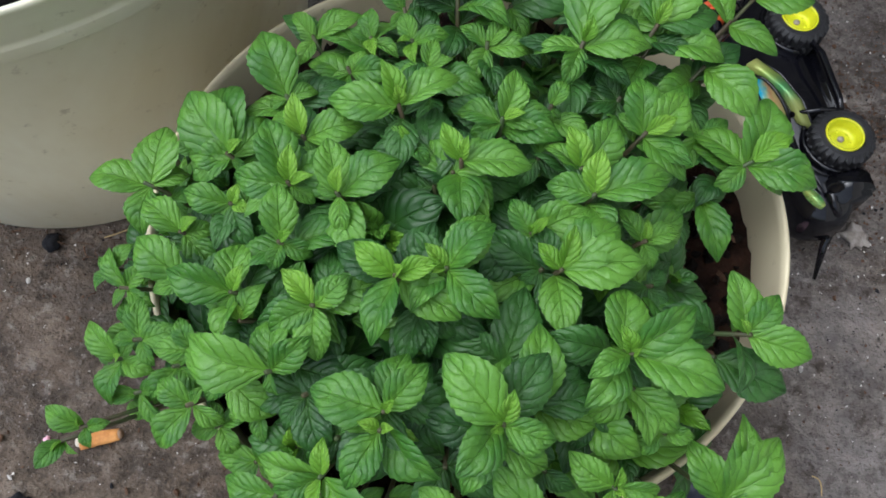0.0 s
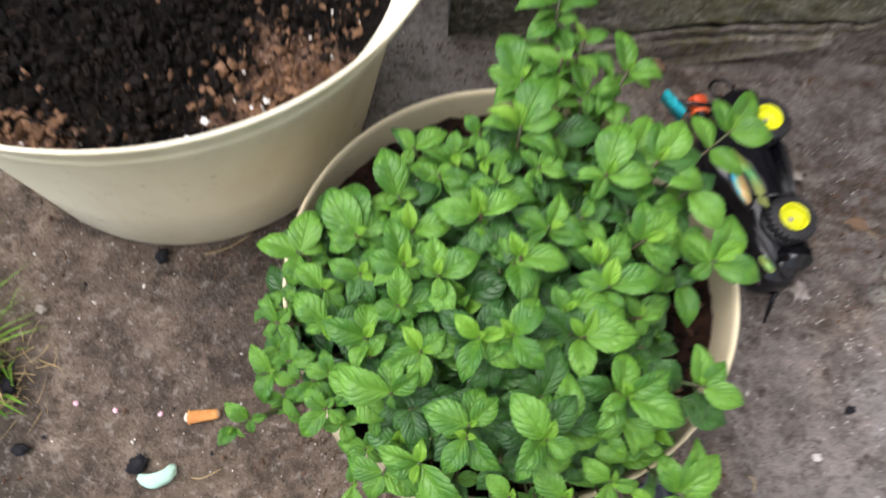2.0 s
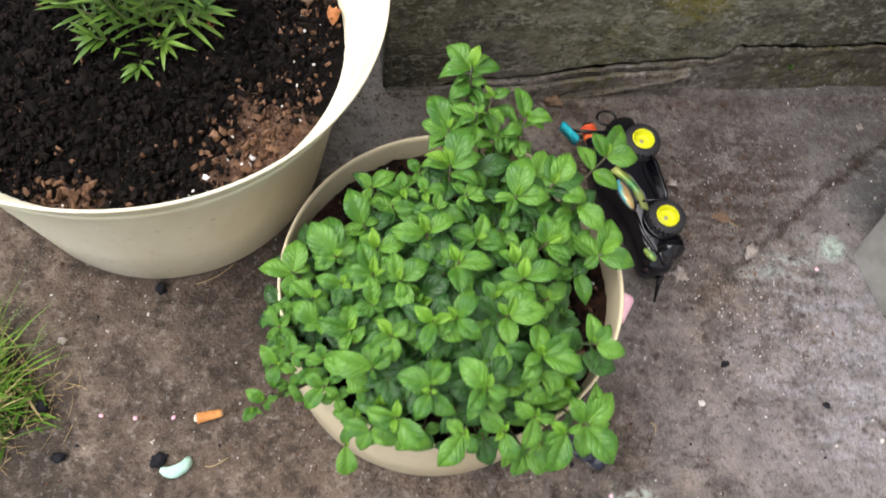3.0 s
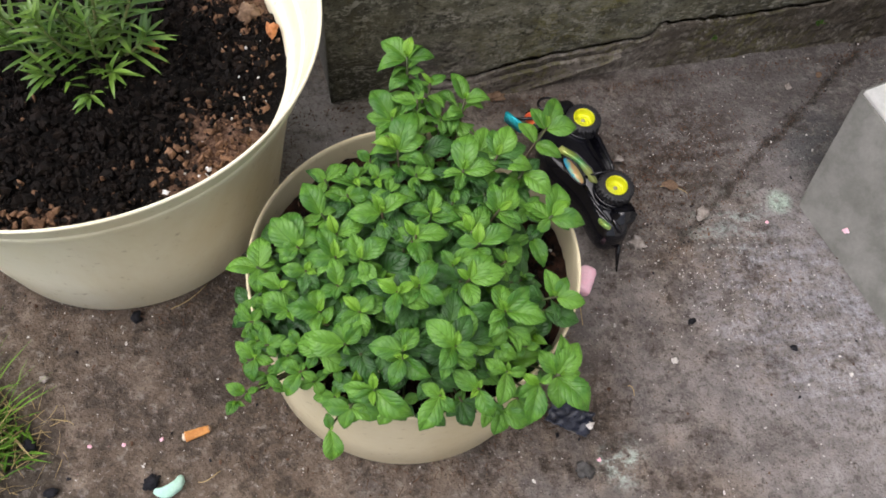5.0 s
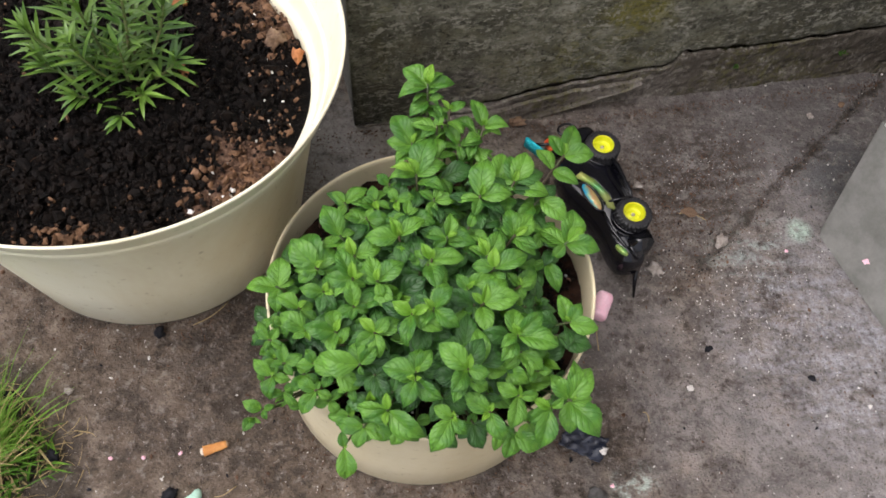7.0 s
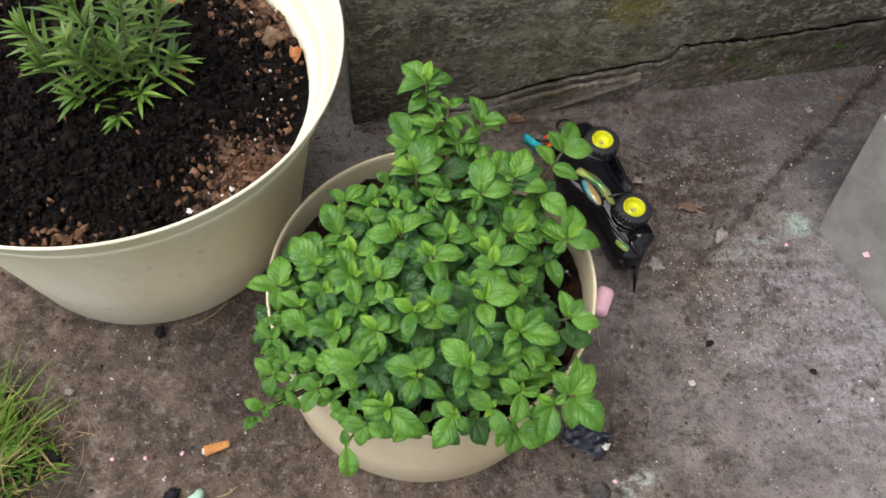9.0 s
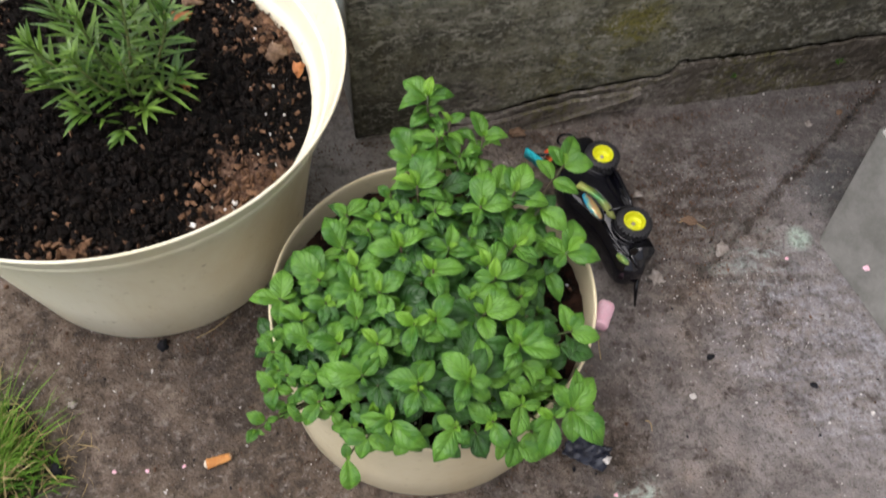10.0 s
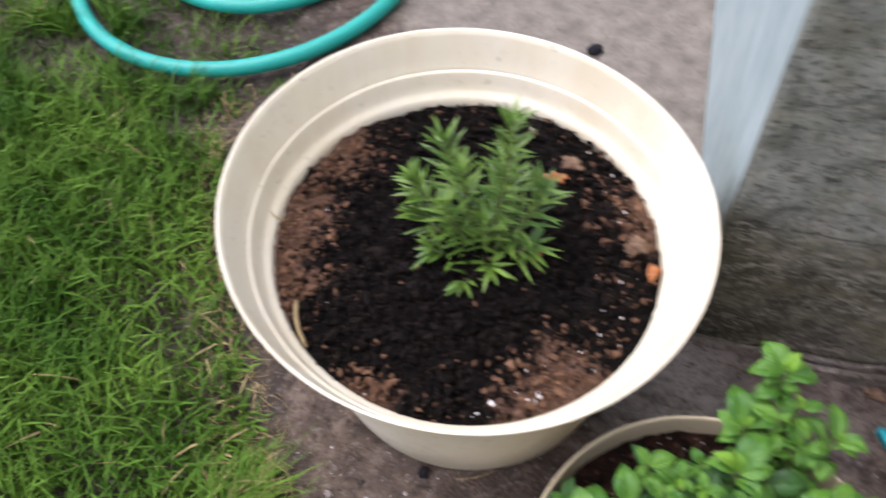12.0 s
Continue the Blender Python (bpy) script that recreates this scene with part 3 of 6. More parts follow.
def scatter(name, spots, material, parent=None, rough=1.0):
    """Many small chips in one mesh: (x, y, z, size, seed)."""
    base = bmesh.new()
    bmesh.ops.create_icosphere(base, subdivisions=1, radius=1.0)
    bv = np.array([v.co[:] for v in base.verts])
    bf = np.array([[v.index for v in f.verts] for f in base.faces])
    base.free()
    rng = np.random.default_rng(len(spots))
    verts, faces = [], []
    for i, (x, y, z, size) in enumerate(spots):
        s = size * rng.uniform(0.5, 1.25, 3) * (1, 1, 0.7)
        q = Euler(rng.uniform(0, 6.28, 3)).to_matrix()
        v = (bv * (1 + rough * rng.uniform(-0.5, 0.5, (len(bv), 1))) * s) @ np.array(q) + (x, y, z)
        verts.append(v)
        faces.append(bf + i * len(bv))
    ob = raw(name, np.concatenate(verts).tolist(), np.concatenate(faces).tolist(), material, parent, smooth=False)
    return ob


# ---- ground ----
LAWN = lambda x, y: x + 0.65 * y + 0.19 + 1.2 * np.clip(0.19 - y, 0.0, 0.12) + 0.045 * (1 - np.exp(-((y - 0.215) / 0.04) ** 2)) - 0.17 * np.clip((y - 0.70) / 0.15, 0.0, 1.0)  # negative on the lawn side


def ground():
    fine = np.arange(-1.5, 1.1001, 0.011)
    far = np.array([1.3, 1.7, 2.4, 4, 7, 14, 30, 60, 120])
    xs = np.concatenate([-far[::-1] - 0.4, fine, far])
    ys = np.concatenate([-far[::-1], np.arange(-0.6, 1.7001, 0.011), far + 0.6])
    verts = []
    a, b = Vector((0.80, 0.66)), Vector((0.33, 0.298))
    along = (b - a).normalized()
    for y in ys:
        for x in xs:
            z = 0.0
            if -1.6 < x < 1.2 and -0.7 < y < 1.8:
                p = Vector((x, y, 0))
                z = 0.0022 * noise.noise(p * 7) + 0.0016 * noise.noise(p * 24) + 0.0008 * noise.noise(p * 70)
                q = Vector((x, y)) - a
                s = q.dot(along)
                off = abs(q.dot(Vector((-along.y, along.x))) + 0.010 * noise.noise(p * 14))
                if 0 < s < 0.62:
                    z -= 0.0065 * max(0, 1 - off / 0.013) * min(1, (0.62 - s) / 0.15)
                lawn = LAWN(x, y)
                if lawn < 0:
                    z -= 0.012 * min(1, -lawn / 0.03)
            elif LAWN(x, y) < 0:
                z = -0.012
            verts.append((x, y, z - 0.001))
    n, k = len(xs), len(ys)
    faces = [(j * n + i, j * n + i + 1, (j + 1) * n + i + 1, (j + 1) * n + i) for j in range(k - 1) for i in range(n - 1)]
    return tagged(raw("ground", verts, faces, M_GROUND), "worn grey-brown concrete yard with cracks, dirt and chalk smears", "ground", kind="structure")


ground()


# ---- wall ----
WALL = Matrix.Translation((-0.010, 0.577, 0)) @ pose(0, 0, 0, 0, 0, 3.4)


def crack_height(x):
    """The ragged lower edge of the render, rising along the wall."""
    knots = [(-1, 0.0), (0.06, 0.0), (0.119, 0.016), (0.184, 0.021), (0.241, 0.036), (0.298, 0.044), (0.358, 0.048), (0.405, 0.054), (0.415, 0.074), (0.512, 0.070), (0.644, 0.075), (0.9, 0.095), (4, 0.12)]
    for (a, za), (b, zb) in zip(knots, knots[1:]):
        if x <= b:
            return za + (zb - za) * (x - a) / (b - a) + 0.004 * noise.noise(Vector((x * 45, 0, 3))) + 0.0028 * noise.noise(Vector((x * 130, 4, 3)))
    return 0.12


def wall():
    root = thing("wall_north", "damp grey concrete garden wall with lichen and a ragged crack", "wall", WALL, kind="structure")
    # the core, set back behind the render
    bm = bmesh.new()
    x0, x1, y0, y1, z1 = 0.004, 1.6, 0.012, 2.6, 0.78
    x2 = x0 - 0.061 * y1  # the end face is not quite square to the front
    vs = [bm.verts.new(c) for c in ((x0, y0, -0.05), (x1, y0, -0.05), (x1, y1, -0.05), (x2, y1, -0.05), (x0, y0, z1), (x1, y0, z1), (x1, y1, z1), (x2, y1, z1))]
    for f in ((0, 1, 5, 4), (1, 2, 6, 5), (2, 3, 7, 6), (3, 0, 4, 7), (4, 5, 6, 7), (3, 2, 1, 0)):
        bm.faces.new([vs[k] for k in f])
    part("core", bm, M_LOWER, root, smooth=False)

    def skin(name, xs, low, high, rows, front, back, material, rough, label="", flare=0.0, smooth=True):
        bm = bmesh.new()
        cols = []
        for x in xs:
            lo, hi = low(x), high(x)
            cols.append([])
            for k in range(rows + 1):
                f = k / rows
                z = lo + (hi - lo) * f ** 1.5
                p = Vector((x, 0, z))
                y = front - flare * (1 - f) ** 2 + rough * (noise.noise(p * 9) + 0.6 * noise.noise(Vector((x * 22, 1, z * 60))) + 0.45 * noise.noise(Vector((x * 60, 2, z * 190))) + 0.30 * noise.noise(p * 210))
                cols[-1].append(bm.verts.new((x, y, z)))
            for y, z in ((back, hi), (back, lo)):
                cols[-1].append(bm.verts.new((x, y, z)))
        for a, b in zip(cols, cols[1:]):
            for k in range(len(a)):
                j = (k + 1) % len(a)
                bm.faces.new((a[k], b[k], b[j], a[j]))
        bm.faces.new(cols[0])
        bm.faces.new(cols[-1][::-1])
        bmesh.ops.recalc_face_normals(bm, faces=bm.faces)
        return part(name, bm, material, root, label, smooth)

    near = list(np.arange(0.0, 1.1, 0.005)) + [1.2, 1.4, 1.6]
    skin("render_coat", near, lambda x: crack_height(x) + 0.0030 + 0.0050 * max(0.0, noise.noise(Vector((x * 38, 5, 0)))) + 0.0012 * noise.noise(Vector((x * 210, 5, 0))), lambda x: 0.78, 62, -0.005, 0.014, M_WALL, 0.0022)
    skin("footing", [x for x in near if x > 0.008], lambda x: -0.03, lambda x: crack_height(x) - 0.0030 + 0.0016 * noise.noise(Vector((x * 160, 9, 0))) if crack_height(x) > 0.006 else 0.002, 20, -0.0080, -0.0030, M_LOWER, 0.0036, "rough broken lower edge of the wall", 0.022, False)
    # a split slab of render leaning at the foot of the wall
    xs = np.arange(0.10, 0.366, 0.006)
    skin("loose_flake", list(xs), lambda x: -0.004 + 0.003 * noise.noise(Vector((x * 60, 2, 0))) + (0.046 * ((x - 0.22) / 0.146) ** 1.2 if x > 0.22 else 0),
         lambda x: max(0.003, crack_height(x) - 0.004 + 0.0015 * noise.noise(Vector((x * 70, 8, 0)))), 12, -0.0200, -0.0145, M_LOWER, 0.0022, "split slab of grey render at the foot", 0.004, False)
    # painted return face
    bm = bmesh.new()
    grid = []
    for j in range(0, 90):
        y = 0.0005 + j * 0.028
        grid.append([bm.verts.new((0.0015 - 0.061 * y - 0.0015 * noise.noise(Vector((3, y * 30, k * 0.55))), y, -0.02 + k * 0.0210)) for k in range(39)])
    for a, b in zip(grid, grid[1:]):
        for k in range(38):
            bm.faces.new((a[k], a[k + 1], b[k + 1], b[k]))
    part("painted_end", bm, M_PAINT, root, "pale blue painted end face, flaking")
    return root


wall()


def moss(x, z, radius, seed):
    """A small cushion of moss in the crack of the wall."""
    r = random.Random(seed)
    bm = bmesh.new()
    for _ in range(26):
        q = radius * 0.32 * r.uniform(0.6, 1.3)
        at = Matrix.Translation((r.gauss(0, radius * 0.55), r.gauss(0, radius * 0.25), r.gauss(0, radius * 0.35))) @ Euler((r.random() * 6, r.random() * 6, 0)).to_matrix().to_4x4()
        bmesh.ops.create_icosphere(bm, subdivisions=1, radius=q, matrix=at @ Matrix.Diagonal((1, 0.6, 0.8, 1)))
    for v in bm.verts:
        v.co += radius * 0.10 * noise.noise_vector(v.co * 900)
    ob = part("moss_cushion", bm, M_MOSS, smooth=False)
    ob.matrix_world = WALL @ Matrix.Translation((x, -0.0165, z))
    tagged(ob, "small green cushion of moss in the wall crack", "moss", "moss cushions in the wall")


moss(0.640, 0.050, 0.0055, 1)
moss(0.492, 0.046, 0.0042, 2)


def bounce_wall():
    """An unseen pale wall added beyond the block, to block sky and bounce light."""
    root = thing("unseen_wall_east", "unseen plain pale wall added to bounce and block light", "wall", pose(0.90, 0, 0), kind="structure")
    bm = bmesh.new()
    bmesh.ops.create_cube(bm, size=1, matrix=Matrix.Translation((0.15, -0.62, 1.45)) @ Matrix.Diagonal((0.3, 2.3, 3.0, 1)))
    part("core", bm, M_BOUNCE, root, smooth=False)


bounce_wall()


def cement_block():
    """A low cement block with battered sides and a much paler, white top."""
    root = thing("cement_block", "smooth grey cement block with a white top, standing on the concrete", "block", pose(0.533, 0.365, 0))
    d = Vector((0.25, -0.968, 0))
    side = Vector((0.968, 0.25, 0))
    foot, top, h = Vector((0, 0, -0.004)), Vector((0.036, 0.070, 0.13)), 0.13
    bm = bmesh.new()
    lo = [foot, foot + d * 0.75, foot + d * 0.75 + side * 0.36, foot + side * 0.36 - d * 0.03]
    hi = [top, top + d * 0.80, top + d * 0.80 + side * 0.30, top + side * 0.30]
    vs = [bm.verts.new(p) for p in lo + hi]
    for f in ((0, 1, 5, 4), (1, 2, 6, 5), (2, 3, 7, 6), (3, 0, 4, 7), (4, 5, 6, 7), (3, 2, 1, 0)):
        bm.faces.new([vs[k] for k in f])
    bmesh.ops.recalc_face_normals(bm, faces=bm.faces)
    bmesh.ops.bevel(bm, geom=bm.edges[:], offset=0.004, segments=2, affect="EDGES")
    bmesh.ops.subdivide_edges(bm, edges=[e for e in bm.edges if e.calc_length() > 0.05], cuts=12, use_grid_fill=True)
    for v in bm.verts:
        v.co += 0.0012 * noise.noise_vector(v.co * 18)
    part("body", bm, M_BLOCK, root, smooth=False)
    c = sum(hi, Vector()) / 4
    bm = bmesh.new()
    ring = [bm.verts.new(c + (p - c) * 0.985 + Vector((0, 0, 0.0025))) for p in hi]
    low = [bm.verts.new(v.co - Vector((0, 0, 0.006))) for v in ring]
    bm.faces.new(ring)
    for k in range(4):
        bm.faces.new((low[k], low[(k + 1) % 4], ring[(k + 1) % 4], ring[k]))
    bmesh.ops.recalc_face_normals(bm, faces=bm.faces)
    part("top", bm, M_BLOCK_TOP, root, "white top face")


cement_block()

# ---- big pot ----
BIG = Vector((-0.2450, 0.4975, 0))
SMALL = Vector((0.041, 0.2665, 0))
BIG_OVAL = (0.041, -0.047, radians(-17.8), 0.27, 0.0055)  # long way, short way, its turn, height at which it is full, sag of the rim
SMALL_OVAL = (0.013, -0.036, radians(4.8), 0.0, 0.0)


def squeeze(bm, oval):
    """Old plastic pots are not quite round: widens one way, narrows the other, the more the higher up; the front of a rim may sag."""
    wide, narrow, turn, full, sag = oval
    c, s = math.cos(turn), math.sin(turn)
    for v in bm.verts:
        k = v.co.z / full if full else 1.0
        u, w = (v.co.x * c + v.co.y * s) * (1 + wide * k), (v.co.y * c - v.co.x * s) * (1 + narrow * k)
        v.co.x, v.co.y = u * c - w * s, u * s + w * c
        v.co.z -= sag * min(1.0, max(0.0, (v.co.z - 0.205) / 0.065)) * min(1.0, max(0.0, 0.15 - v.co.y / 0.20))
    return bm


def flower_pot(name, label, at, oval, outer, rim, inner, material, drain=0.05):
    root = thing(name, label, "plant pot", Matrix.Translation(at))
    part("body", squeeze(lathe(outer + rim + inner + [(0, inner[-1][1])], 128), oval), material, root)
    part("base", squeeze(lathe([(0, 0.002), (drain, 0.002), (outer[0][0] - 0.004, 0.0015), (outer[0][0] - 0.002, 0.004)], 96), oval), material, root)
    return root


big_pot = flower_pot("large_pot", "large cream plastic pot with a wide flared rim, on the concrete", BIG, BIG_OVAL,
                     [(0.1635, 0.0), (0.1665, 0.003), (0.179, 0.09), (0.1922, 0.176), (0.2000, 0.2070), (0.2052, 0.2270), (0.2056, 0.2282), (0.2064, 0.2288), (0.2096, 0.2291), (0.2102, 0.2297), (0.2106, 0.2309), (0.2122, 0.2390), (0.2124, 0.2404), (0.2118, 0.2416), (0.2130, 0.2450), (0.2190, 0.2615)],
                     [(0.2215, 0.2690), (0.2228, 0.2712), (0.2230, 0.2730), (0.2220, 0.2740), (0.2203, 0.2732)],
                     [(0.2180, 0.2660), (0.2115, 0.2450), (0.2069, 0.2310), (0.2064, 0.2302), (0.2067, 0.2294), (0.2062, 0.2286), (0.2048, 0.2283), (0.2034, 0.2276), (0.2028, 0.2262), (0.2004, 0.2170), (0.1976, 0.2080), (0.1950, 0.2040), (0.1915, 0.2020), (0.1893, 0.1990), (0.1880, 0.192), (0.180, 0.15), (0.170, 0.10)],
                     M_CREAM)
small_pot = flower_pot("small_pot", "tan plastic pot with a thin rim, on the concrete", SMALL, SMALL_OVAL,
                       [(0.1435, 0.0), (0.1455, 0.003), (0.1442, 0.06), (0.1426, 0.13), (0.1420, 0.166)],
                       [(0.1428, 0.170), (0.1438, 0.173), (0.1445, 0.177), (0.1440, 0.1803), (0.1428, 0.1815), (0.1416, 0.1808)],
                       [(0.1408, 0.176), (0.1390, 0.140), (0.1350, 0.10), (0.130, 0.05)],
                       M_TAN)


def soil(name, label, at, oval, radius, z, material, height, seed):
    """A bed of compost with an uneven surface; height(x, y) gives its lie."""
    root = thing(name, label, "soil", Matrix.Translation(at))
    rings = int(radius / 0.0035)
    bm = bmesh.new()
    centre = bm.verts.new((0, 0, z + height(0, 0)))
    prev = None
    for r in range(1, rings + 1):
        rad = radius * r / rings
        cur = []
        for k in range(180):
            a = 2 * math.pi * k / 180
            x, y = rad * math.cos(a), rad * math.sin(a)
            p = Vector((x, y, seed))
            zz = z + height(x, y) + 0.0050 * noise.noise(p * 40) + 0.0060 * noise.noise(p * 95) + 0.0032 * noise.noise(p * 210)
            cur.append(bm.verts.new((x, y, zz)))
        for k in range(180):
            j = (k + 1) % 180
            bm.faces.new((prev[k], cur[k], cur[j], prev[j]) if prev else (centre, cur[k], cur[j]))
        prev = cur
    part("bed", squeeze(bm, oval), material, root)
    return root


def in_disc(rng, radius):
    r, a = radius * math.sqrt(rng.random()), rng.random() * 2 * math.pi
    return r * math.cos(a), r * math.sin(a)


big_lie = lambda x, y: 0.003 - 0.020 * y - 0.25 * (x * x + y * y) + 0.010 * math.exp(-(x * x + y * y) / 0.006)
big_soil = soil("large_pot_soil", "dark peat compost in the cream pot, browner near the rim", BIG, BIG_OVAL, 0.1893, 0.199, M_SOIL, big_lie, 3.0)
rng = random.Random(4)
crumbs, chips, white = [], [], []
darkish = lambda x, y: all(math.hypot(x - cx, y - cy) > radius * rng.uniform(0.5, 1.1) for cx, cy, radius in DRY)
for _ in range(5200):
    x, y = in_disc(rng, 0.184)
    if darkish(x, y) or rng.random() < 0.15:
        crumbs.append((x, y, 0.2005 + big_lie(x, y) + rng.uniform(-0.001, 0.003), rng.choice((0.0012, 0.0017, 0.0024, 0.0034)) * rng.uniform(0.8, 1.2)))
lumps = []
for _ in range(1300):
    x, y = in_disc(rng, 0.178)
    if darkish(x, y):
        lumps.append((x, y, 0.2005 + big_lie(x, y) + rng.uniform(-0.001, 0.002), rng.choice((0.0026, 0.0034, 0.0042, 0.0060)) * rng.uniform(0.8, 1.15)))
for _ in range(9000):
    x, y = in_disc(rng, 0.187)
    a = math.atan2(y, x)
    rim = math.hypot(x, y) / 0.186
    dry = 0.55 * math.exp(-((a + 0.65) / 0.45) ** 2) + 0.75 * math.exp(-((abs(a) - 2.95) / 0.42) ** 2) + 0.40 * math.exp(-((a - 0.55) / 0.4) ** 2) + 0.05
    if rng.random() < max(0.012, dry * max(0, (rim - 0.60) / 0.34)):
        chips.append((x, y, 0.2015 + big_lie(x, y) + rng.uniform(0, 0.002), rng.choice((0.0008, 0.0012, 0.0018, 0.0030)) * rng.uniform(0.8, 1.2)))
flakes = []
while len(flakes) < 330:
    cx, cy, radius = rng.choice(DRY)
    x, y = cx + rng.gauss(0, radius * 0.55), cy + rng.gauss(0, radius * 0.55)
    if math.hypot(x, y) < 0.181:
        flakes.append((x, y, 0.2010 + big_lie(x, y) + rng.uniform(0, 0.0015), rng.choice((0.0018, 0.0026, 0.0036, 0.0048)) * rng.uniform(0.8, 1.2)))
for _ in range(170):
    x, y = in_disc(rng, 0.184)
    if math.hypot(x, y) > 0.13 and (rng.random() < 0.12 or x > 0.06):
        white.append((x, y, 0.203 + big_lie(x, y), rng.uniform(0.0006, 0.0018)))
tagged(scatter("crumb_cover", crumbs + lumps, M_CRUMB, big_soil), kind="stuff")


def fibres(parent, count, radius, z, seed):
    """Fine strands of bark and root lying in compost."""
    r = np.random.default_rng(seed)
    verts, faces = [], []
    for i in range(count):
        q, a, d = radius * math.sqrt(r.random()), r.uniform(0, 6.28), r.uniform(0, 6.28)
        length, bend, w = r.uniform(0.002, 0.009), r.uniform(-0.35, 0.35), r.uniform(0.00012, 0.00040)
        x, y = q * math.cos(a), q * math.sin(a)
        for k in range(5):
            s = k / 4
            px, py = x + length * s * math.cos(d + bend * s), y + length * s * math.sin(d + bend * s)
            pz = z(px, py) + 0.0012 + 0.0010 * math.sin(math.pi * s) * r.uniform(0.4, 1)
            verts += [(px - w * math.sin(d), py + w * math.cos(d), pz), (px + w * math.sin(d), py - w * math.cos(d), pz), (px, py, pz + w * 1.6)]
            if k:
                b = (i * 5 + k) * 3
                faces += [(b - 3 + j, b - 3 + (j + 1) % 3, b + (j + 1) % 3, b + j) for j in range(3)]
    return tagged(raw("fibre_cover", verts, faces, M_BARK, parent), "fine brown bark fibres", kind="stuff")


fibres(big_soil, 170, 0.180, lambda x, y: 0.2015 + big_lie(x, y), 3)
tagged(scatter("bark_cover", chips + flakes, M_BARK_DRY, big_soil), "dry brown bark chips", kind="stuff")
tagged(scatter("perlite_cover", white, M_PERLITE, big_soil), "white perlite grains", kind="stuff")


GROUPS = {"bark_chunk": "bark chips on the compost", "perlite_lump": "perlite lumps on the compost", "cinder": "black cinders on the concrete", "pebble": "pebbles on the concrete", "chalk_crumb": "pink chalk crumbs"}


def chip(name, label, at, radius, material, category, seed, squash=(1, 0.8, 0.6), turn=0):
    soft = name == "cinder"
    ob = part(name, lump(radius, seed, squash, 3, 0.4 if soft else 0.8), material)
    ob.matrix_world = pose(*at, 0, 0, turn)
    return tagged(ob, label, category, GROUPS[name])


chip("bark_chunk", "rounded brown bark chunk on the compost", (-0.0840, 0.5390, 0.2025), 0.010, M_DRYLEAF, "bark", 2)
chip("bark_chunk", "orange bark chip on the compost", (-0.0630, 0.5155, 0.203), 0.007, M_ORANGE_BARK, "bark", 5, (0.7, 1.2, 0.6))
chip("bark_chunk", "orange bark chip beside the rosemary", (-0.1790, 0.5955, 0.203), 0.009, M_ORANGE_BARK, "bark", 7, (1.3, 0.6, 0.5), 12)
chip("bark_chunk", "brown bark chip beside the rosemary", (-0.1715, 0.5020, 0.206), 0.007, M_ORANGE_BARK, "bark", 9, (0.7, 1.1, 0.5), 30)
chip("bark_chunk", "brown bark chunk on the compost", (-0.1680, 0.6175, 0.202), 0.010, M_DRYLEAF, "bark", 11)
chip("perlite_lump", "white perlite lump on the compost", (-0.1650, 0.3475, 0.1985), 0.0035, M_PERLITE, "perlite", 3)
chip("perlite_lump", "pinkish white perlite lump on the compost", (-0.1340, 0.3600, 0.1985), 0.0042, M_PERLITE, "perlite", 4, (1.3, 0.8, 0.7))
chip("perlite_lump", "white perlite lump on the compost", (-0.1280, 0.3680, 0.1990), 0.0028, M_PERLITE, "perlite", 6)

small_lie = lambda x, y: 0.004 * math.cos(x * 20)
small_soil = soil("small_pot_soil", "black-brown bark compost in the tan pot under the mint", SMALL, SMALL_OVAL, 0.1390, 0.150, M_PEAT, small_lie, 9.0)
rng = random.Random(8)
spots = []
for _ in range(1500):
    x, y = in_disc(rng, 0.132)
    spots.append((x, y, 0.153 + rng.uniform(-0.001, 0.003), rng.uniform(0.0012, 0.0042)))
tagged(scatter("bark_cover", spots[:260], M_BARK, small_soil), kind="stuff")
tagged(scatter("crumb_cover", spots[260:], M_CRUMB, small_soil), kind="stuff")
tagged(scatter("perlite_cover", [(*in_disc(rng, 0.13), 0.155, rng.uniform(0.0007, 0.002)) for _ in range(130)], M_PERLITE, small_soil), "white perlite grains", kind="stuff")


# ---- rosemary ----
def needle(length, width, droop):
    """One narrow leaf along +x: verts and faces of a folded blade."""
    v, f = [], []
    for i in range(6):
        s = i / 5
        w = width * (0.55 + 0.45 * math.sin(math.pi * min(1, s * 1.15))) * (1 if s < 0.7 else max(0.06, 1 - ((s - 0.7) / 0.3) ** 2))
        z = -droop * length * s * s
        v += [(length * s, w, z + 0.25 * w), (length * s, 0, z - 0.1 * w), (length * s, -w, z + 0.25 * w)]
        if i:
            b = 3 * i
            f += [(b - 3, b, b + 1, b - 2), (b - 2, b + 1, b + 2, b - 1)]
    return np.array(v), f


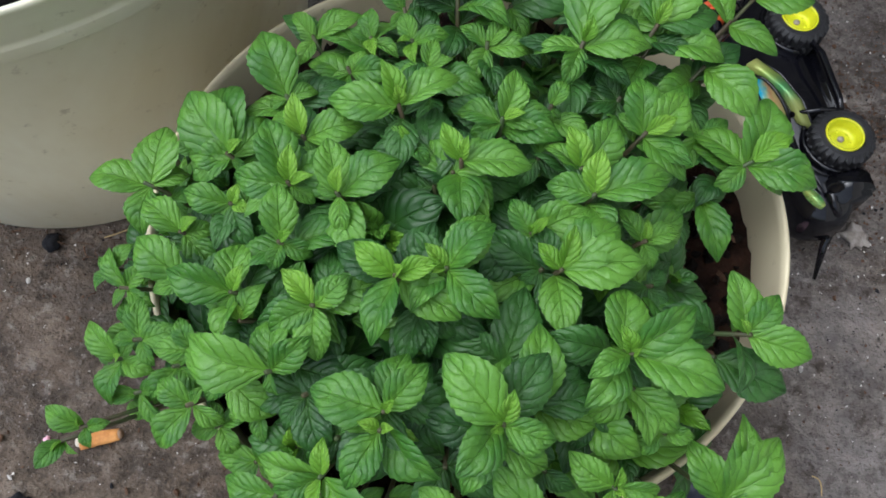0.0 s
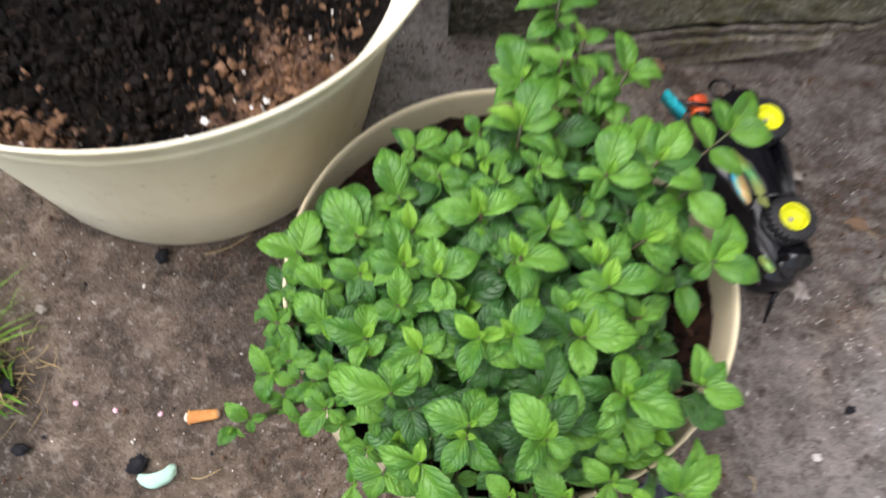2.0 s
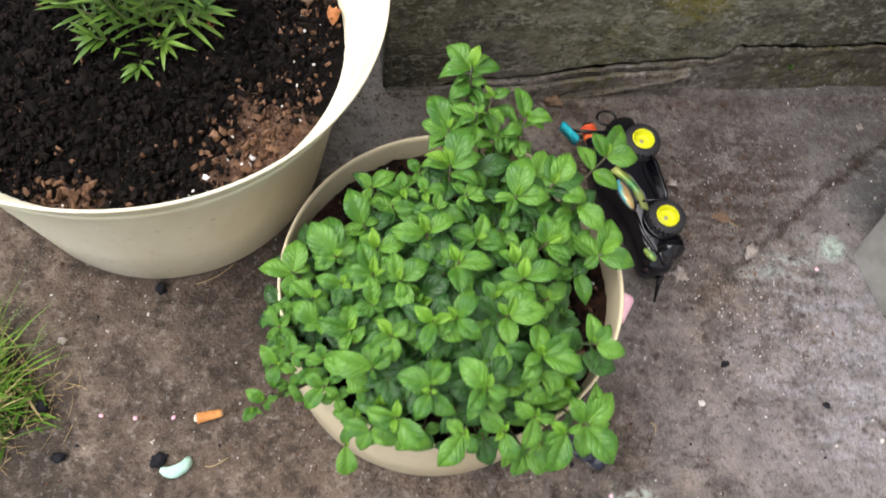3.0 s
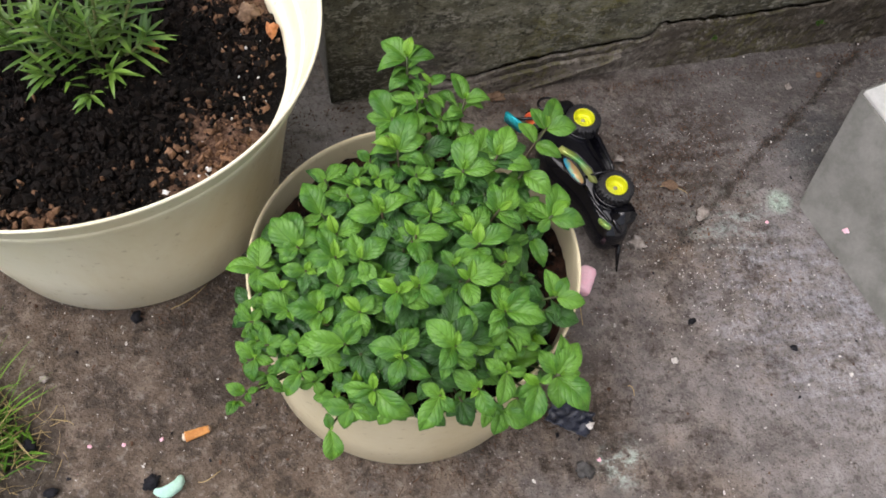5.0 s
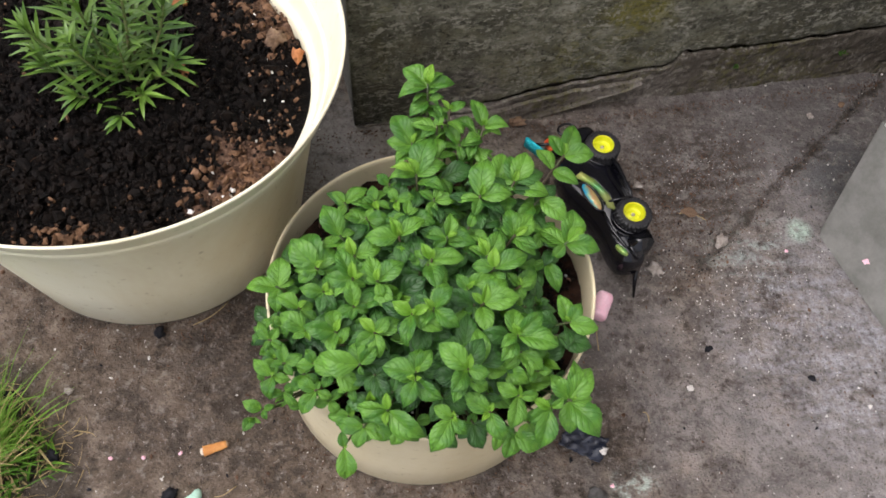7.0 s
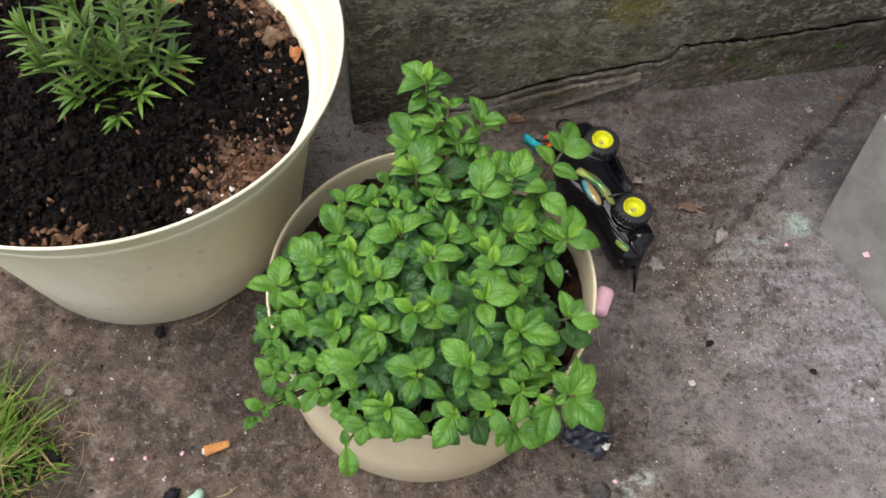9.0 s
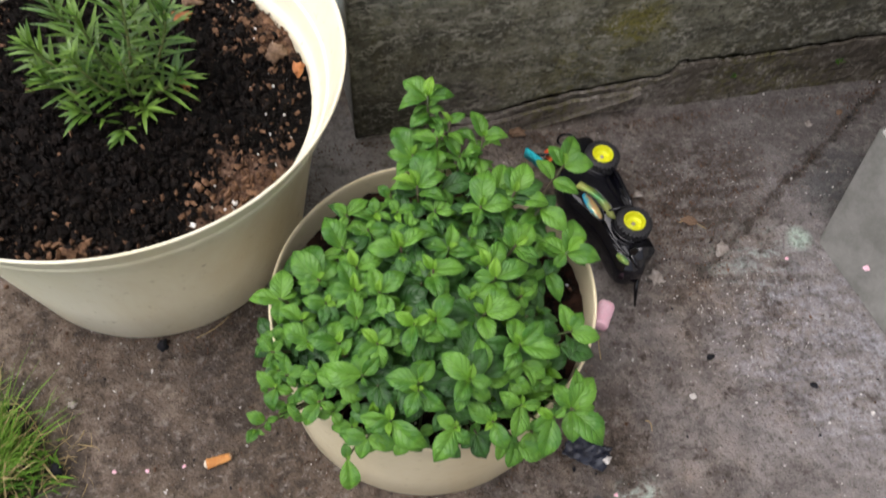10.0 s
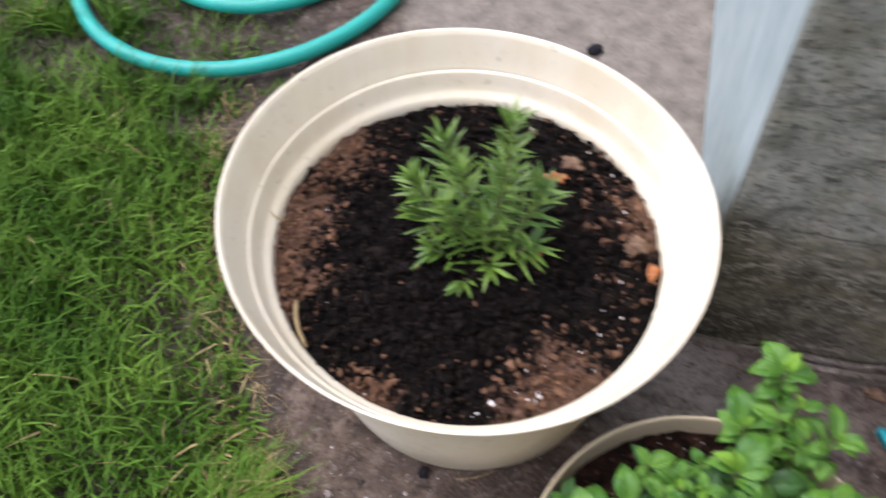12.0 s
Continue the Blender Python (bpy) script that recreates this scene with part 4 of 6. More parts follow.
def rosemary():
    root = thing("rosemary_plant", "young rosemary plant with narrow green leaves, growing in the dark compost", "plant", Matrix.Translation((-0.222, 0.487, 0.2)))
    rng = np.random.default_rng(6)
    # tip of each shoot, length of its longest leaves
    shoots = [((0.024, 0.030, 0.169), 0.024), ((-0.050, 0.052, 0.096), 0.027), ((-0.074, 0.026, 0.062), 0.026), ((-0.066, 0.008, 0.036), 0.025), ((-0.040, -0.020, 0.022), 0.024),
              ((0.052, 0.026, 0.094), 0.027), ((0.050, 0.006, 0.034), 0.026), ((0.018, -0.022, 0.022), 0.022), ((-0.003, -0.042, 0.014), 0.021), ((0.020, 0.046, 0.080), 0.025),
              ((-0.022, 0.024, 0.094), 0.026), ((-0.034, 0.004, 0.064), 0.025), ((0.006, 0.000, 0.062), 0.023)]
    for tip, longest in shoots:
        tip = Vector(tip)
        flat = Vector((tip.x, tip.y, 0))
        pts = [flat * (1 - (1 - s) ** 1.5) + Vector((0, 0, tip.z * s ** 1.15)) for s in np.linspace(0, 1, 9)]
        shoot = part("shoot", tube(pts, list(np.linspace(0.0019, 0.0009, 9)), 6), M_TWIG, root)
        verts, faces, count = [], [], 0
        steps = max(6, int(tip.length / 0.0076))
        for i in range(steps):
            s = 0.22 + 0.78 * i / (steps - 1)
            k = s * 8
            q = int(min(7, k))
            p = pts[q].lerp(pts[q + 1], k - q)
            d = (pts[min(8, q + 1)] - pts[max(0, q - 1)]).normalized()
            ref = d.orthogonal().normalized()
            whorl = 4 if s > 0.9 else 3
            for side in range(whorl):
                ang = i * 1.1 + side * 2 * math.pi / whorl + rng.uniform(-0.4, 0.4)
                out = (math.cos(ang) * ref + math.sin(ang) * d.cross(ref)).normalized()
                along = (out + d * (0.35 + 1.1 * s ** 2 + rng.uniform(-0.25, 0.35)) + Vector((0, 0, 0.12))).normalized()
                length = longest * (1.2 if s < 0.8 else 1.2 - 1.8 * (s - 0.8)) * rng.uniform(0.75, 1.15)
                v, f = needle(length * 1.08, 0.0020 * rng.uniform(0.85, 1.2), rng.uniform(0.0, 0.40))
                up = Vector((0, 0, 1)) - along * along.z
                up = up.normalized() if up.length > 0.1 else along.orthogonal().normalized()
                m = np.array([along, up.cross(along), up])
                verts.append(v @ m + np.array(p))
                faces += [tuple(j + count for j in face) for face in f]
                count += len(v)
        tagged(raw("leaves", np.concatenate(verts).tolist(), faces, M_NEEDLE, shoot), kind="stuff")


rosemary()


# ---- mint ----
def mint_leaf(seed, fold, arch, width=0.30, blunt=0.7, rows=18, cols=8):
    """A blunt oval leaf of length 1 along +x: folded along the midrib, arched, puckered between the side veins, with shallow teeth."""
    rng = random.Random(seed)
    bm = bmesh.new()
    uv = bm.loops.layers.uv.new("UVMap")
    grid, places = [], {}
    bend, twist = rng.uniform(-0.07, 0.07), rng.uniform(-0.25, 0.25)
    for i in range(rows + 1):
        s = i / rows
        w = width * (math.sin(math.pi * s ** 0.86) ** blunt if 0 < i < rows else 0.0)
        w = max(w, 0.030 if i == 0 else 0.018 * (s > 0.5))
        tooth = 1 + (0.045 if i % 2 else -0.02) * (2 < i < rows)
        row = []
        for j in range(cols + 1):
            u = 2 * j / cols - 1
            y = u * w * (tooth if abs(u) > 0.9 else 1)
            pucker = 0.028 * abs(math.sin(math.pi * 5.5 * (s - 0.20 * abs(u)))) ** 0.7 * (1 - u * u) * (0 < abs(u)) if 1 < i < rows else 0
            open_up = fold * (1 - 0.35 * s)
            lip = -0.30 * abs(u) ** 3 * w
            z = open_up * abs(y) + lip + arch * math.sin(math.pi * s ** 1.25) + pucker + 0.035 * math.sin(s * 6 + seed) * u * w * 3 + twist * s * y
            v = bm.verts.new((0.03 + 0.97 * s, y + bend * math.sin(math.pi * s), z))
            places[v] = (0.5 + 0.5 * u, s)
            row.append(v)
        grid.append(row)
    for a, b in zip(grid, grid[1:]):
        for j in range(cols):
            f = bm.faces.new((a[j], b[j], b[j + 1], a[j + 1]))
            for loop in f.loops:
                loop[uv].uv = places[loop.vert]
    return bm


# fold, arch, half width, bluntness
KINDS = {"young": [(0.94, 0.08, 0.256, 0.87), (0.79, 0.12, 0.280, 0.83), (1.09, 0.10, 0.246, 0.93), (0.84, 0.15, 0.270, 0.87)],
         "grown": [(0.64, 0.15, 0.306, 0.79), (0.76, 0.18, 0.286, 0.86), (0.54, 0.12, 0.330, 0.71), (0.86, 0.16, 0.270, 0.93), (0.69, 0.22, 0.296, 0.81), (0.59, 0.10, 0.320, 0.74), (0.44, 0.20, 0.310, 0.88)],
         "old": [(0.49, 0.12, 0.306, 0.83), (0.59, 0.16, 0.290, 0.88), (0.42, 0.10, 0.320, 0.78)]}
LEAVES = {}
for tone, material in (("young", M_LEAF_YOUNG), ("grown", M_LEAF), ("old", M_LEAF_SHADED)):
    LEAVES[tone] = [mesh_of("leaf_" + tone, mint_leaf(k + len(tone), fold, arch, w, blunt), material) for k, (fold, arch, w, blunt) in enumerate(KINDS[tone])]

MINT0 = Vector((SMALL.x, SMALL.y, 0.138))
mint = thing("mint_plant", "bushy bright green mint with toothed leaves, growing in the tan pot", "plant", Matrix.Translation(MINT0))
mint_rng = random.Random(12)


def leaf_pose(foot, d, axis, length, roll, r):
    """A leaf from foot along d, its face turned as far as it can to axis."""
    normal = axis - d * axis.dot(d)
    if normal.length < 0.2:
        normal = d.orthogonal()
    normal = Matrix.Rotation(roll, 3, d) @ normal.normalized()
    m = Matrix((d, normal.cross(d), normal)).transposed().to_4x4()
    return Matrix.Translation(foot) @ m @ Matrix.Diagonal((length, length * r.uniform(0.93, 1.08), length, 1))


def lean_of(tip):
    """The way the dome of the bush faces at a place."""
    return Vector((tip.x * 3.6, tip.y * 3.0, 1.0)).normalized()


def sprig_leaves(tip, axis, turn, size, nodes=4):
    """Poses of the crossed leaf pairs down a shoot: tone and matrix."""
    r = mint_rng
    ref = Vector((math.cos(radians(turn)), math.sin(radians(turn)), 0))
    ref = (ref - axis * ref.dot(axis)).normalized()
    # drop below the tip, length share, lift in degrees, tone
    # lower pairs take the leaf colour with inner shade painted in
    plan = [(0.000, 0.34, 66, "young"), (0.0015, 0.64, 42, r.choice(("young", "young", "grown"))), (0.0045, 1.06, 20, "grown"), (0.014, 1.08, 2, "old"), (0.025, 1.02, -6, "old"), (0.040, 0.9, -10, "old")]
    for k in range(nodes):
        drop, share, lift, tone = plan[k]
        quarter = 0 if k % 2 == 0 else 90
        for side in (0, 180):
            a = radians(quarter + side + r.uniform(-16, 16))
            out = (math.cos(a) * ref + math.sin(a) * axis.cross(ref)).normalized()
            up = radians(lift + r.uniform(-17, 17))
            d = (out * math.cos(up) + axis * math.sin(up)).normalized()
            yield tone, leaf_pose(tip - axis * (drop * size / 0.024), d, axis, size * share * r.uniform(0.82, 1.12), r.uniform(-0.5, 0.5), r)


def stem_to(tip, axis, root_at):
    return [root_at.lerp(tip, k / 6) - axis * 0.024 * (1 - k / 6) * k / 6 for k in range(7)]


def sprig(x, y, z, young=(), grown=(), old=()):
    """A shoot of mint whose bud stands at x, y, z; each leaf by the way it points, its length in millimetres and its rise."""
    r = mint_rng
    tip = Vector((x, y, z)) - MINT0
    axis = lean_of(tip)
    foot = Vector((tip.x * 0.55, tip.y * 0.55, 0.0))
    if foot.length > 0.105:
        foot *= 0.105 / foot.length
    stem = part("sprig", tube(stem_to(tip, axis, foot), list(np.linspace(0.0016, 0.0009, 7)), 6), M_STEM, mint)
    for tone, leaves in (("young", young), ("grown", grown), ("old", old)):
        for turn, length, rise in leaves:
            a, b = radians(turn), radians(rise)
            d = Vector((math.cos(a) * math.cos(b), math.sin(a) * math.cos(b), math.sin(b)))
            leaf = new("leaf", r.choice(LEAVES[tone]))
            leaf.parent = stem
            face = axis * 0.8 + Vector((-0.05, -0.22, 0.6)) if tone != "young" else axis + Vector((0, 0, 0.3))
            leaf.matrix_basis = leaf_pose(tip - axis * 0.0008 * len(leaves), d, face.normalized(), length * 0.00106, r.uniform(-0.36, 0.36), r)
    # lower pairs on the same stem, crossed in turn, as far as the bush hides the stem
    long = max(grown or old or young, key=lambda q: q[1])
    tall = tip.y > 0.09 and z > 0.21
    pts = stem_to(tip, axis, foot)
    for k in range(1, 5 if tall else 3):
        drop = (0.011 if tall else 0.009) * k
        at = tip.lerp(pts[2], min(0.9, drop / max(0.02, (tip - pts[2]).length)))
        if math.hypot(at.x, at.y) > 0.118 and not tall:
            break
        for side in (0, 180):
            a, b = radians(long[0] + 90 * k + side + r.uniform(-18, 18)), radians(r.uniform(-14, 16))
            d = Vector((math.cos(a) * math.cos(b), math.sin(a) * math.cos(b), math.sin(b)))
            reach = at + d * 0.022
            if math.hypot(reach.x, reach.y) > 0.130 and not tall:
                continue
            # most lower leaves get the shade-darkened colour
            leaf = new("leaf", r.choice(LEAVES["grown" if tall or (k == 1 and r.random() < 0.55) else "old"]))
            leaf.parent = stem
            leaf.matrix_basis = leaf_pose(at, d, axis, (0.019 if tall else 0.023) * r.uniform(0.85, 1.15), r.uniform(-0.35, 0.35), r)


sprig(0.053, 0.426, 0.257, young=((69, 18, 27), (179, 9, 64),), grown=((131, 28, 0), (6, 24, -5), (31, 18, 13), (189, 27, -17),))
sprig(0.053, 0.419, 0.246, grown=((218, 22, -5), (1, 14, 8), (232, 14, -35), (319, 11, 0),))
sprig(0.071, 0.406, 0.243, young=((132, 12, 36), (45, 8, 78),), grown=((28, 17, 0), (172, 13, -13),))
sprig(0.058, 0.393, 0.238, young=((337, 9, 26),), grown=((166, 22, 0), (63, 14, 17), (210, 17, -10),))
sprig(0.035, 0.385, 0.226, young=((57, 10, 29),), grown=((114, 34, 3), (163, 22, 0), (213, 19, -19), (47, 19, 0),))
sprig(0.101, 0.392, 0.235, young=((57, 8, 57),), grown=((104, 28, 8), (356, 22, 0), (336, 17, -13),))
sprig(0.095, 0.391, 0.228, grown=((147, 25, 0), (294, 7, -37),))
sprig(0.078, 0.381, 0.225, young=((181, 8, 53),), grown=((118, 25, 5), (6, 21, 0), (269, 14, -16),))
sprig(0.033, 0.340, 0.243, young=((119, 17, 37), (163, 22, 16),), grown=((22, 26, 4), (63, 38, 6), (175, 23, -10),))
sprig(0.057, 0.345, 0.228, grown=((293, 16, -22),), old=((13, 28, 0),))
sprig(0.084, 0.312, 0.247, young=((67, 11, 55),), grown=((71, 35, 7), (1, 27, 0), (184, 18, -10), (244, 16, -18),))
sprig(0.102, 0.333, 0.234, grown=((68, 28, 4), (14, 28, -8),))
sprig(0.117, 0.327, 0.240, young=((59, 11, 44),), grown=((60, 29, 10), (87, 26, 0),), old=((18, 28, -8),))
sprig(0.117, 0.324, 0.232, grown=((348, 30, -4), (46, 30, 0),))
sprig(0.178, 0.373, 0.205, young=((86, 14, 36),), grown=((63, 32, 11), (359, 28, 0), (112, 24, 5),))
sprig(0.166, 0.362, 0.200, grown=((113, 25, 0), (324, 26, -4), (102, 13, 0),))
sprig(0.109, 0.277, 0.236, young=((22, 13, 18),), grown=((93, 24, 12), (45, 25, 7), (313, 23, -10), (130, 13, 0),))
sprig(0.158, 0.275, 0.218, young=((32, 19, 12),), grown=((68, 31, 9), (344, 29, -4), (141, 25, -5), (212, 16, -30), (331, 20, -24),))
sprig(0.140, 0.266, 0.205, grown=((284, 28, -16), (201, 15, -33),))
sprig(0.051, 0.276, 0.246, young=((1, 9, 28),), grown=((76, 21, 14), (13, 19, 0), (162, 19, -12), (204, 15, -24),))
sprig(0.071, 0.286, 0.240, grown=((61, 12, 14), (323, 6, -30),))
sprig(0.011, 0.277, 0.253, young=((116, 17, 32), (104, 9, 63),), grown=((173, 26, -4), (29, 25, 0),))
sprig(0.084, 0.242, 0.250, young=((82, 16, 30),), grown=((16, 29, 0), (161, 17, -10),))
sprig(0.081, 0.256, 0.244, young=((109, 16, 22),), grown=((57, 23, 10), (139, 17, -10),))
sprig(0.035, 0.254, 0.252, young=((120, 15, 24), (69, 10, 53),), grown=((358, 25, -5),))
sprig(0.025, 0.250, 0.238, old=((91, 33, 3), (169, 13, -28),))
sprig(0.032, 0.252, 0.246, grown=((321, 19, -15), (28, 22, -5),))
sprig(-0.036, 0.292, 0.234, grown=((114, 30, 11), (24, 13, -18), (199, 10, -35),))
sprig(-0.030, 0.331, 0.222, grown=((130, 15, 8), (35, 23, 0), (236, 12, -25),))
sprig(-0.058, 0.267, 0.230, young=((24, 9, 40),), grown=((126, 32, 9), (52, 23, -8), (325, 8, -21), (203, 18, -20), (100, 35, -7),))
sprig(-0.026, 0.268, 0.243, young=((105, 16, 31),), grown=((16, 22, 0), (333, 8, -23), (136, 18, -13),))
sprig(-0.029, 0.246, 0.247, young=((88, 14, 36), (9, 10, 23),), grown=((167, 21, -5), (113, 26, 9), (328, 11, -21),))
sprig(-0.010, 0.240, 0.251, young=((76, 11, 49),), grown=((104, 21, 14), (32, 25, 5), (149, 10, -12), (278, 14, -25),))
sprig(0.005, 0.251, 0.235, old=((353, 18, -13), (60, 15, 0),))
sprig(-0.091, 0.256, 0.224, grown=((171, 25, -5), (85, 26, 0), (261, 19, -25), (36, 17, -28),))
sprig(-0.053, 0.243, 0.234, young=((58, 9, 42), (334, 9, 13),), grown=((164, 19, 0), (203, 10, -31),), old=((302, 18, -19),))
sprig(-0.030, 0.222, 0.247, young=((27, 7, 37),), grown=((96, 21, 16), (250, 10, -23), (349, 12, -29),))
sprig(-0.074, 0.235, 0.224, young=((31, 9, 28),), grown=((142, 21, 0), (20, 12, -10), (315, 18, -27),))
sprig(-0.069, 0.214, 0.228, young=((285, 10, 11), (49, 7, 49),), grown=((141, 24, 5), (201, 12, -9),))
sprig(-0.046, 0.204, 0.243, young=((62, 11, 32),), grown=((163, 24, 5), (90, 21, -16), (230, 9, -42),))
sprig(-0.043, 0.195, 0.238, young=((107, 7, 32),), grown=((56, 15, 15),))
sprig(-0.016, 0.198, 0.248, young=((134, 16, 14), (15, 10, 0),), grown=((41, 15, 15), (276, 18, -19), (206, 17, -14),))
sprig(0.013, 0.204, 0.263, young=((143, 17, 14), (13, 15, 19), (15, 8, 67),), grown=((253, 23, -10),))
sprig(0.021, 0.201, 0.244, old=((281, 18, -13), (254, 21, -22), (333, 19, -19),))
sprig(0.030, 0.207, 0.263, young=((139, 11, 33), (212, 6, 28),), grown=((41, 21, 14), (319, 23, -10),))
sprig(0.071, 0.213, 0.248, young=((72, 16, 27), (130, 12, 10),), grown=((6, 28, 4), (40, 27, 0),))
sprig(0.065, 0.216, 0.240, old=((146, 24, 0), (208, 9, -27), (303, 25, -14),))
sprig(0.061, 0.228, 0.246, young=((35, 9, 34), (15, 7, 76),), grown=((119, 14, 8), (209, 8, -30),))
sprig(0.105, 0.230, 0.236, young=((87, 8, 29),), grown=((126, 15, 11), (15, 14, 0), (293, 10, -23),))
sprig(0.108, 0.215, 0.228, old=((301, 11, -15), (207, 20, -9), (50, 10, -11),))
sprig(0.092, 0.181, 0.256, young=((121, 11, 39), (2, 6, 70),), grown=((35, 25, 14), (339, 30, 0), (210, 16, 0),))
sprig(0.095, 0.173, 0.240, grown=((322, 21, -17), (215, 18, -19), (7, 24, -20),))
sprig(0.138, 0.193, 0.240, young=((134, 7, 35),), grown=((102, 22, 16), (49, 18, 10), (343, 23, -5),))
sprig(0.130, 0.189, 0.224, grown=((222, 14, -26),), old=((337, 28, -8),))
sprig(0.048, 0.155, 0.267, young=((72, 12, 44), (215, 7, 44),), grown=((131, 26, 7), (346, 16, -7),))
sprig(0.047, 0.152, 0.256, grown=((237, 19, -12), (338, 20, -30),))
sprig(0.061, 0.165, 0.242, grown=((87, 27, 13),), old=((50, 22, 0), (20, 23, -10),))
sprig(0.051, 0.181, 0.236, old=((74, 28, 8), (139, 18, 0), (196, 27, -17),))
sprig(0.011, 0.160, 0.258, young=((38, 7, 54),), grown=((163, 24, -5), (48, 19, 9),))
sprig(0.010, 0.154, 0.258, young=((166, 8, 31), (358, 6, 45),), grown=((239, 20, -18),))
sprig(-0.030, 0.175, 0.245, grown=((157, 30, 0), (38, 18, 20), (91, 21, -11), (291, 9, -40),))
sprig(-0.048, 0.177, 0.228, grown=((150, 19, -6), (326, 21, -23),))
sprig(0.035, 0.129, 0.236, young=((75, 7, 57), (302, 7, 37),), grown=((143, 15, 7), (229, 28, -21), (308, 16, -22),))
sprig(0.064, 0.130, 0.236, young=((62, 8, 45), (222, 10, 12),), grown=((136, 22, 5), (295, 23, -25),))
sprig(0.088, 0.140, 0.236, young=((81, 9, 51), (314, 5, 40),), grown=((143, 18, 7), (249, 24, -22), (1, 16, -14),))
sprig(-0.012, 0.143, 0.226, young=((88, 13, 23), (259, 11, -11),), grown=((195, 17, -7), (322, 33, -16), (163, 23, -8),))
sprig(-0.031, 0.138, 0.205, grown=((241, 17, -35), (161, 21, -11), (341, 19, -24),))
sprig(-0.049, 0.134, 0.165, young=((14, 5, 48),), grown=((95, 12, 19), (265, 27, -42),))
sprig(0.133, 0.137, 0.215, young=((46, 7, 53),), grown=((118, 24, 10), (74, 31, 11), (46, 30, 8), (306, 35, -17), (265, 24, -25), (1, 19, -9),))
sprig(0.113, 0.130, 0.226, young=((169, 6, 52), (146, 15, 8),), grown=((247, 30, -28), (29, 13, 13), (203, 18, -19),))
sprig(0.085, 0.120, 0.205, grown=((245, 21, -36), (332, 26, -18), (278, 16, -31), (172, 17, -14),))
sprig(-0.066, 0.170, 0.210, grown=((227, 21, -29), (56, 8, 15), (146, 16, 0), (336, 14, -26),))
sprig(-0.101, 0.190, 0.198, young=((19, 6, 54),), grown=((133, 20, 6), (64, 10, 17), (258, 18, -26), (344, 14, -8),))
sprig(-0.093, 0.178, 0.192, grown=((188, 13, -17), (317, 16, -31), (29, 11, 10),))
sprig(-0.101, 0.218, 0.205, grown=((117, 18, 10), (51, 12, 15), (221, 10, -35), (332, 13, -13),))
sprig(-0.090, 0.195, 0.210, grown=((181, 11, -10), (19, 15, 8), (303, 11, -21), (94, 16, 7),))
sprig(-0.109, 0.163, 0.199, young=((106, 5, 48),), grown=((155, 16, 14), (13, 9, 0), (286, 8, -24),))
sprig(-0.116, 0.158, 0.197, young=((241, 6, 33),), grown=((234, 13, 13), (320, 7, 0),))
sprig(-0.038, 0.167, 0.218, young=((121, 6, 28),), grown=((189, 11, -10), (37, 9, 20), (278, 12, -31),))
sprig(-0.065, 0.188, 0.222, grown=((177, 14, 0), (311, 12, -19), (116, 13, 9), (23, 13, 9),))
sprig(-0.019, 0.170, 0.232, old=((294, 22, -21), (14, 15, -8), (237, 14, -25),))
sprig(0.031, 0.147, 0.228, old=((234, 19, -25), (14, 14, -8), (166, 11, -21),))
sprig(0.053, 0.128, 0.215, old=((290, 21, -35), (213, 16, -30), (351, 17, -21),))
sprig(-0.004, 0.328, 0.226, young=((282, 11, 11),), grown=((155, 10, 11), (324, 14, 0), (93, 15, 8),))
sprig(0.014, 0.324, 0.230, young=((278, 11, 5), (201, 7, 25),), grown=((5, 16, 7), (111, 13, 13),))
sprig(0.021, 0.306, 0.236, young=((253, 6, 20),), grown=((23, 11, 10), (184, 12, -10), (77, 14, 8),))
sprig(-0.013, 0.312, 0.226, grown=((211, 9, -13), (358, 19, 6), (249, 20, -17), (58, 11, 10),))
sprig(0.010, 0.344, 0.226, grown=((133, 14, 8), (342, 11, 0), (232, 10, -18),))
sprig(0.046, 0.319, 0.236, grown=((358, 19, -6), (138, 15, 0), (244, 15, -19), (53, 15, 8),))
sprig(0.015, 0.266, 0.244, young=((126, 7, 36),), grown=((149, 10, 11), (314, 11, -11),), old=((201, 17, -21),))
sprig(-0.057, 0.164, 0.200, grown=((190, 12, -19), (301, 13, -38), (25, 13, 0), (112, 10, 12),))
sprig(-0.042, 0.152, 0.192, young=((22, 7, 38),), grown=((204, 13, -27), (330, 12, -20), (77, 12, 19), (172, 17, -13),))
sprig(-0.023, 0.141, 0.205, grown=((239, 16, -30), (317, 19, -25), (138, 12, 9),))
sprig(-0.001, 0.137, 0.203, grown=((231, 18, -34), (313, 18, -27), (139, 10, 12), (24, 10, 11),))
sprig(0.010, 0.139, 0.200, grown=((7, 13, 0),), old=((301, 15, -31), (228, 15, -32),))
sprig(0.030, 0.130, 0.196, grown=((52, 9, 13),), old=((193, 13, -23), (312, 18, -31),))
sprig(0.051, 0.128, 0.205, grown=((142, 9, 12), (57, 13, 14),), old=((287, 17, -35), (337, 16, -22),))
sprig(0.075, 0.124, 0.208, grown=((247, 18, -34), (324, 14, -25), (126, 10, 12),))
sprig(0.097, 0.125, 0.210, grown=((245, 16, -35), (324, 15, -24), (46, 12, 15), (134, 11, 10),))
sprig(0.110, 0.130, 0.205, grown=((317, 14, -25), (243, 19, -29), (50, 15, 15),))
sprig(-0.089, 0.233, 0.205, grown=((151, 11, 10), (272, 12, -20), (7, 11, 0), (207, 7, -24),))
sprig(-0.098, 0.205, 0.196, young=((78, 5, 50),), grown=((205, 14, -16), (294, 12, -25), (116, 12, 15), (354, 10, 11),))
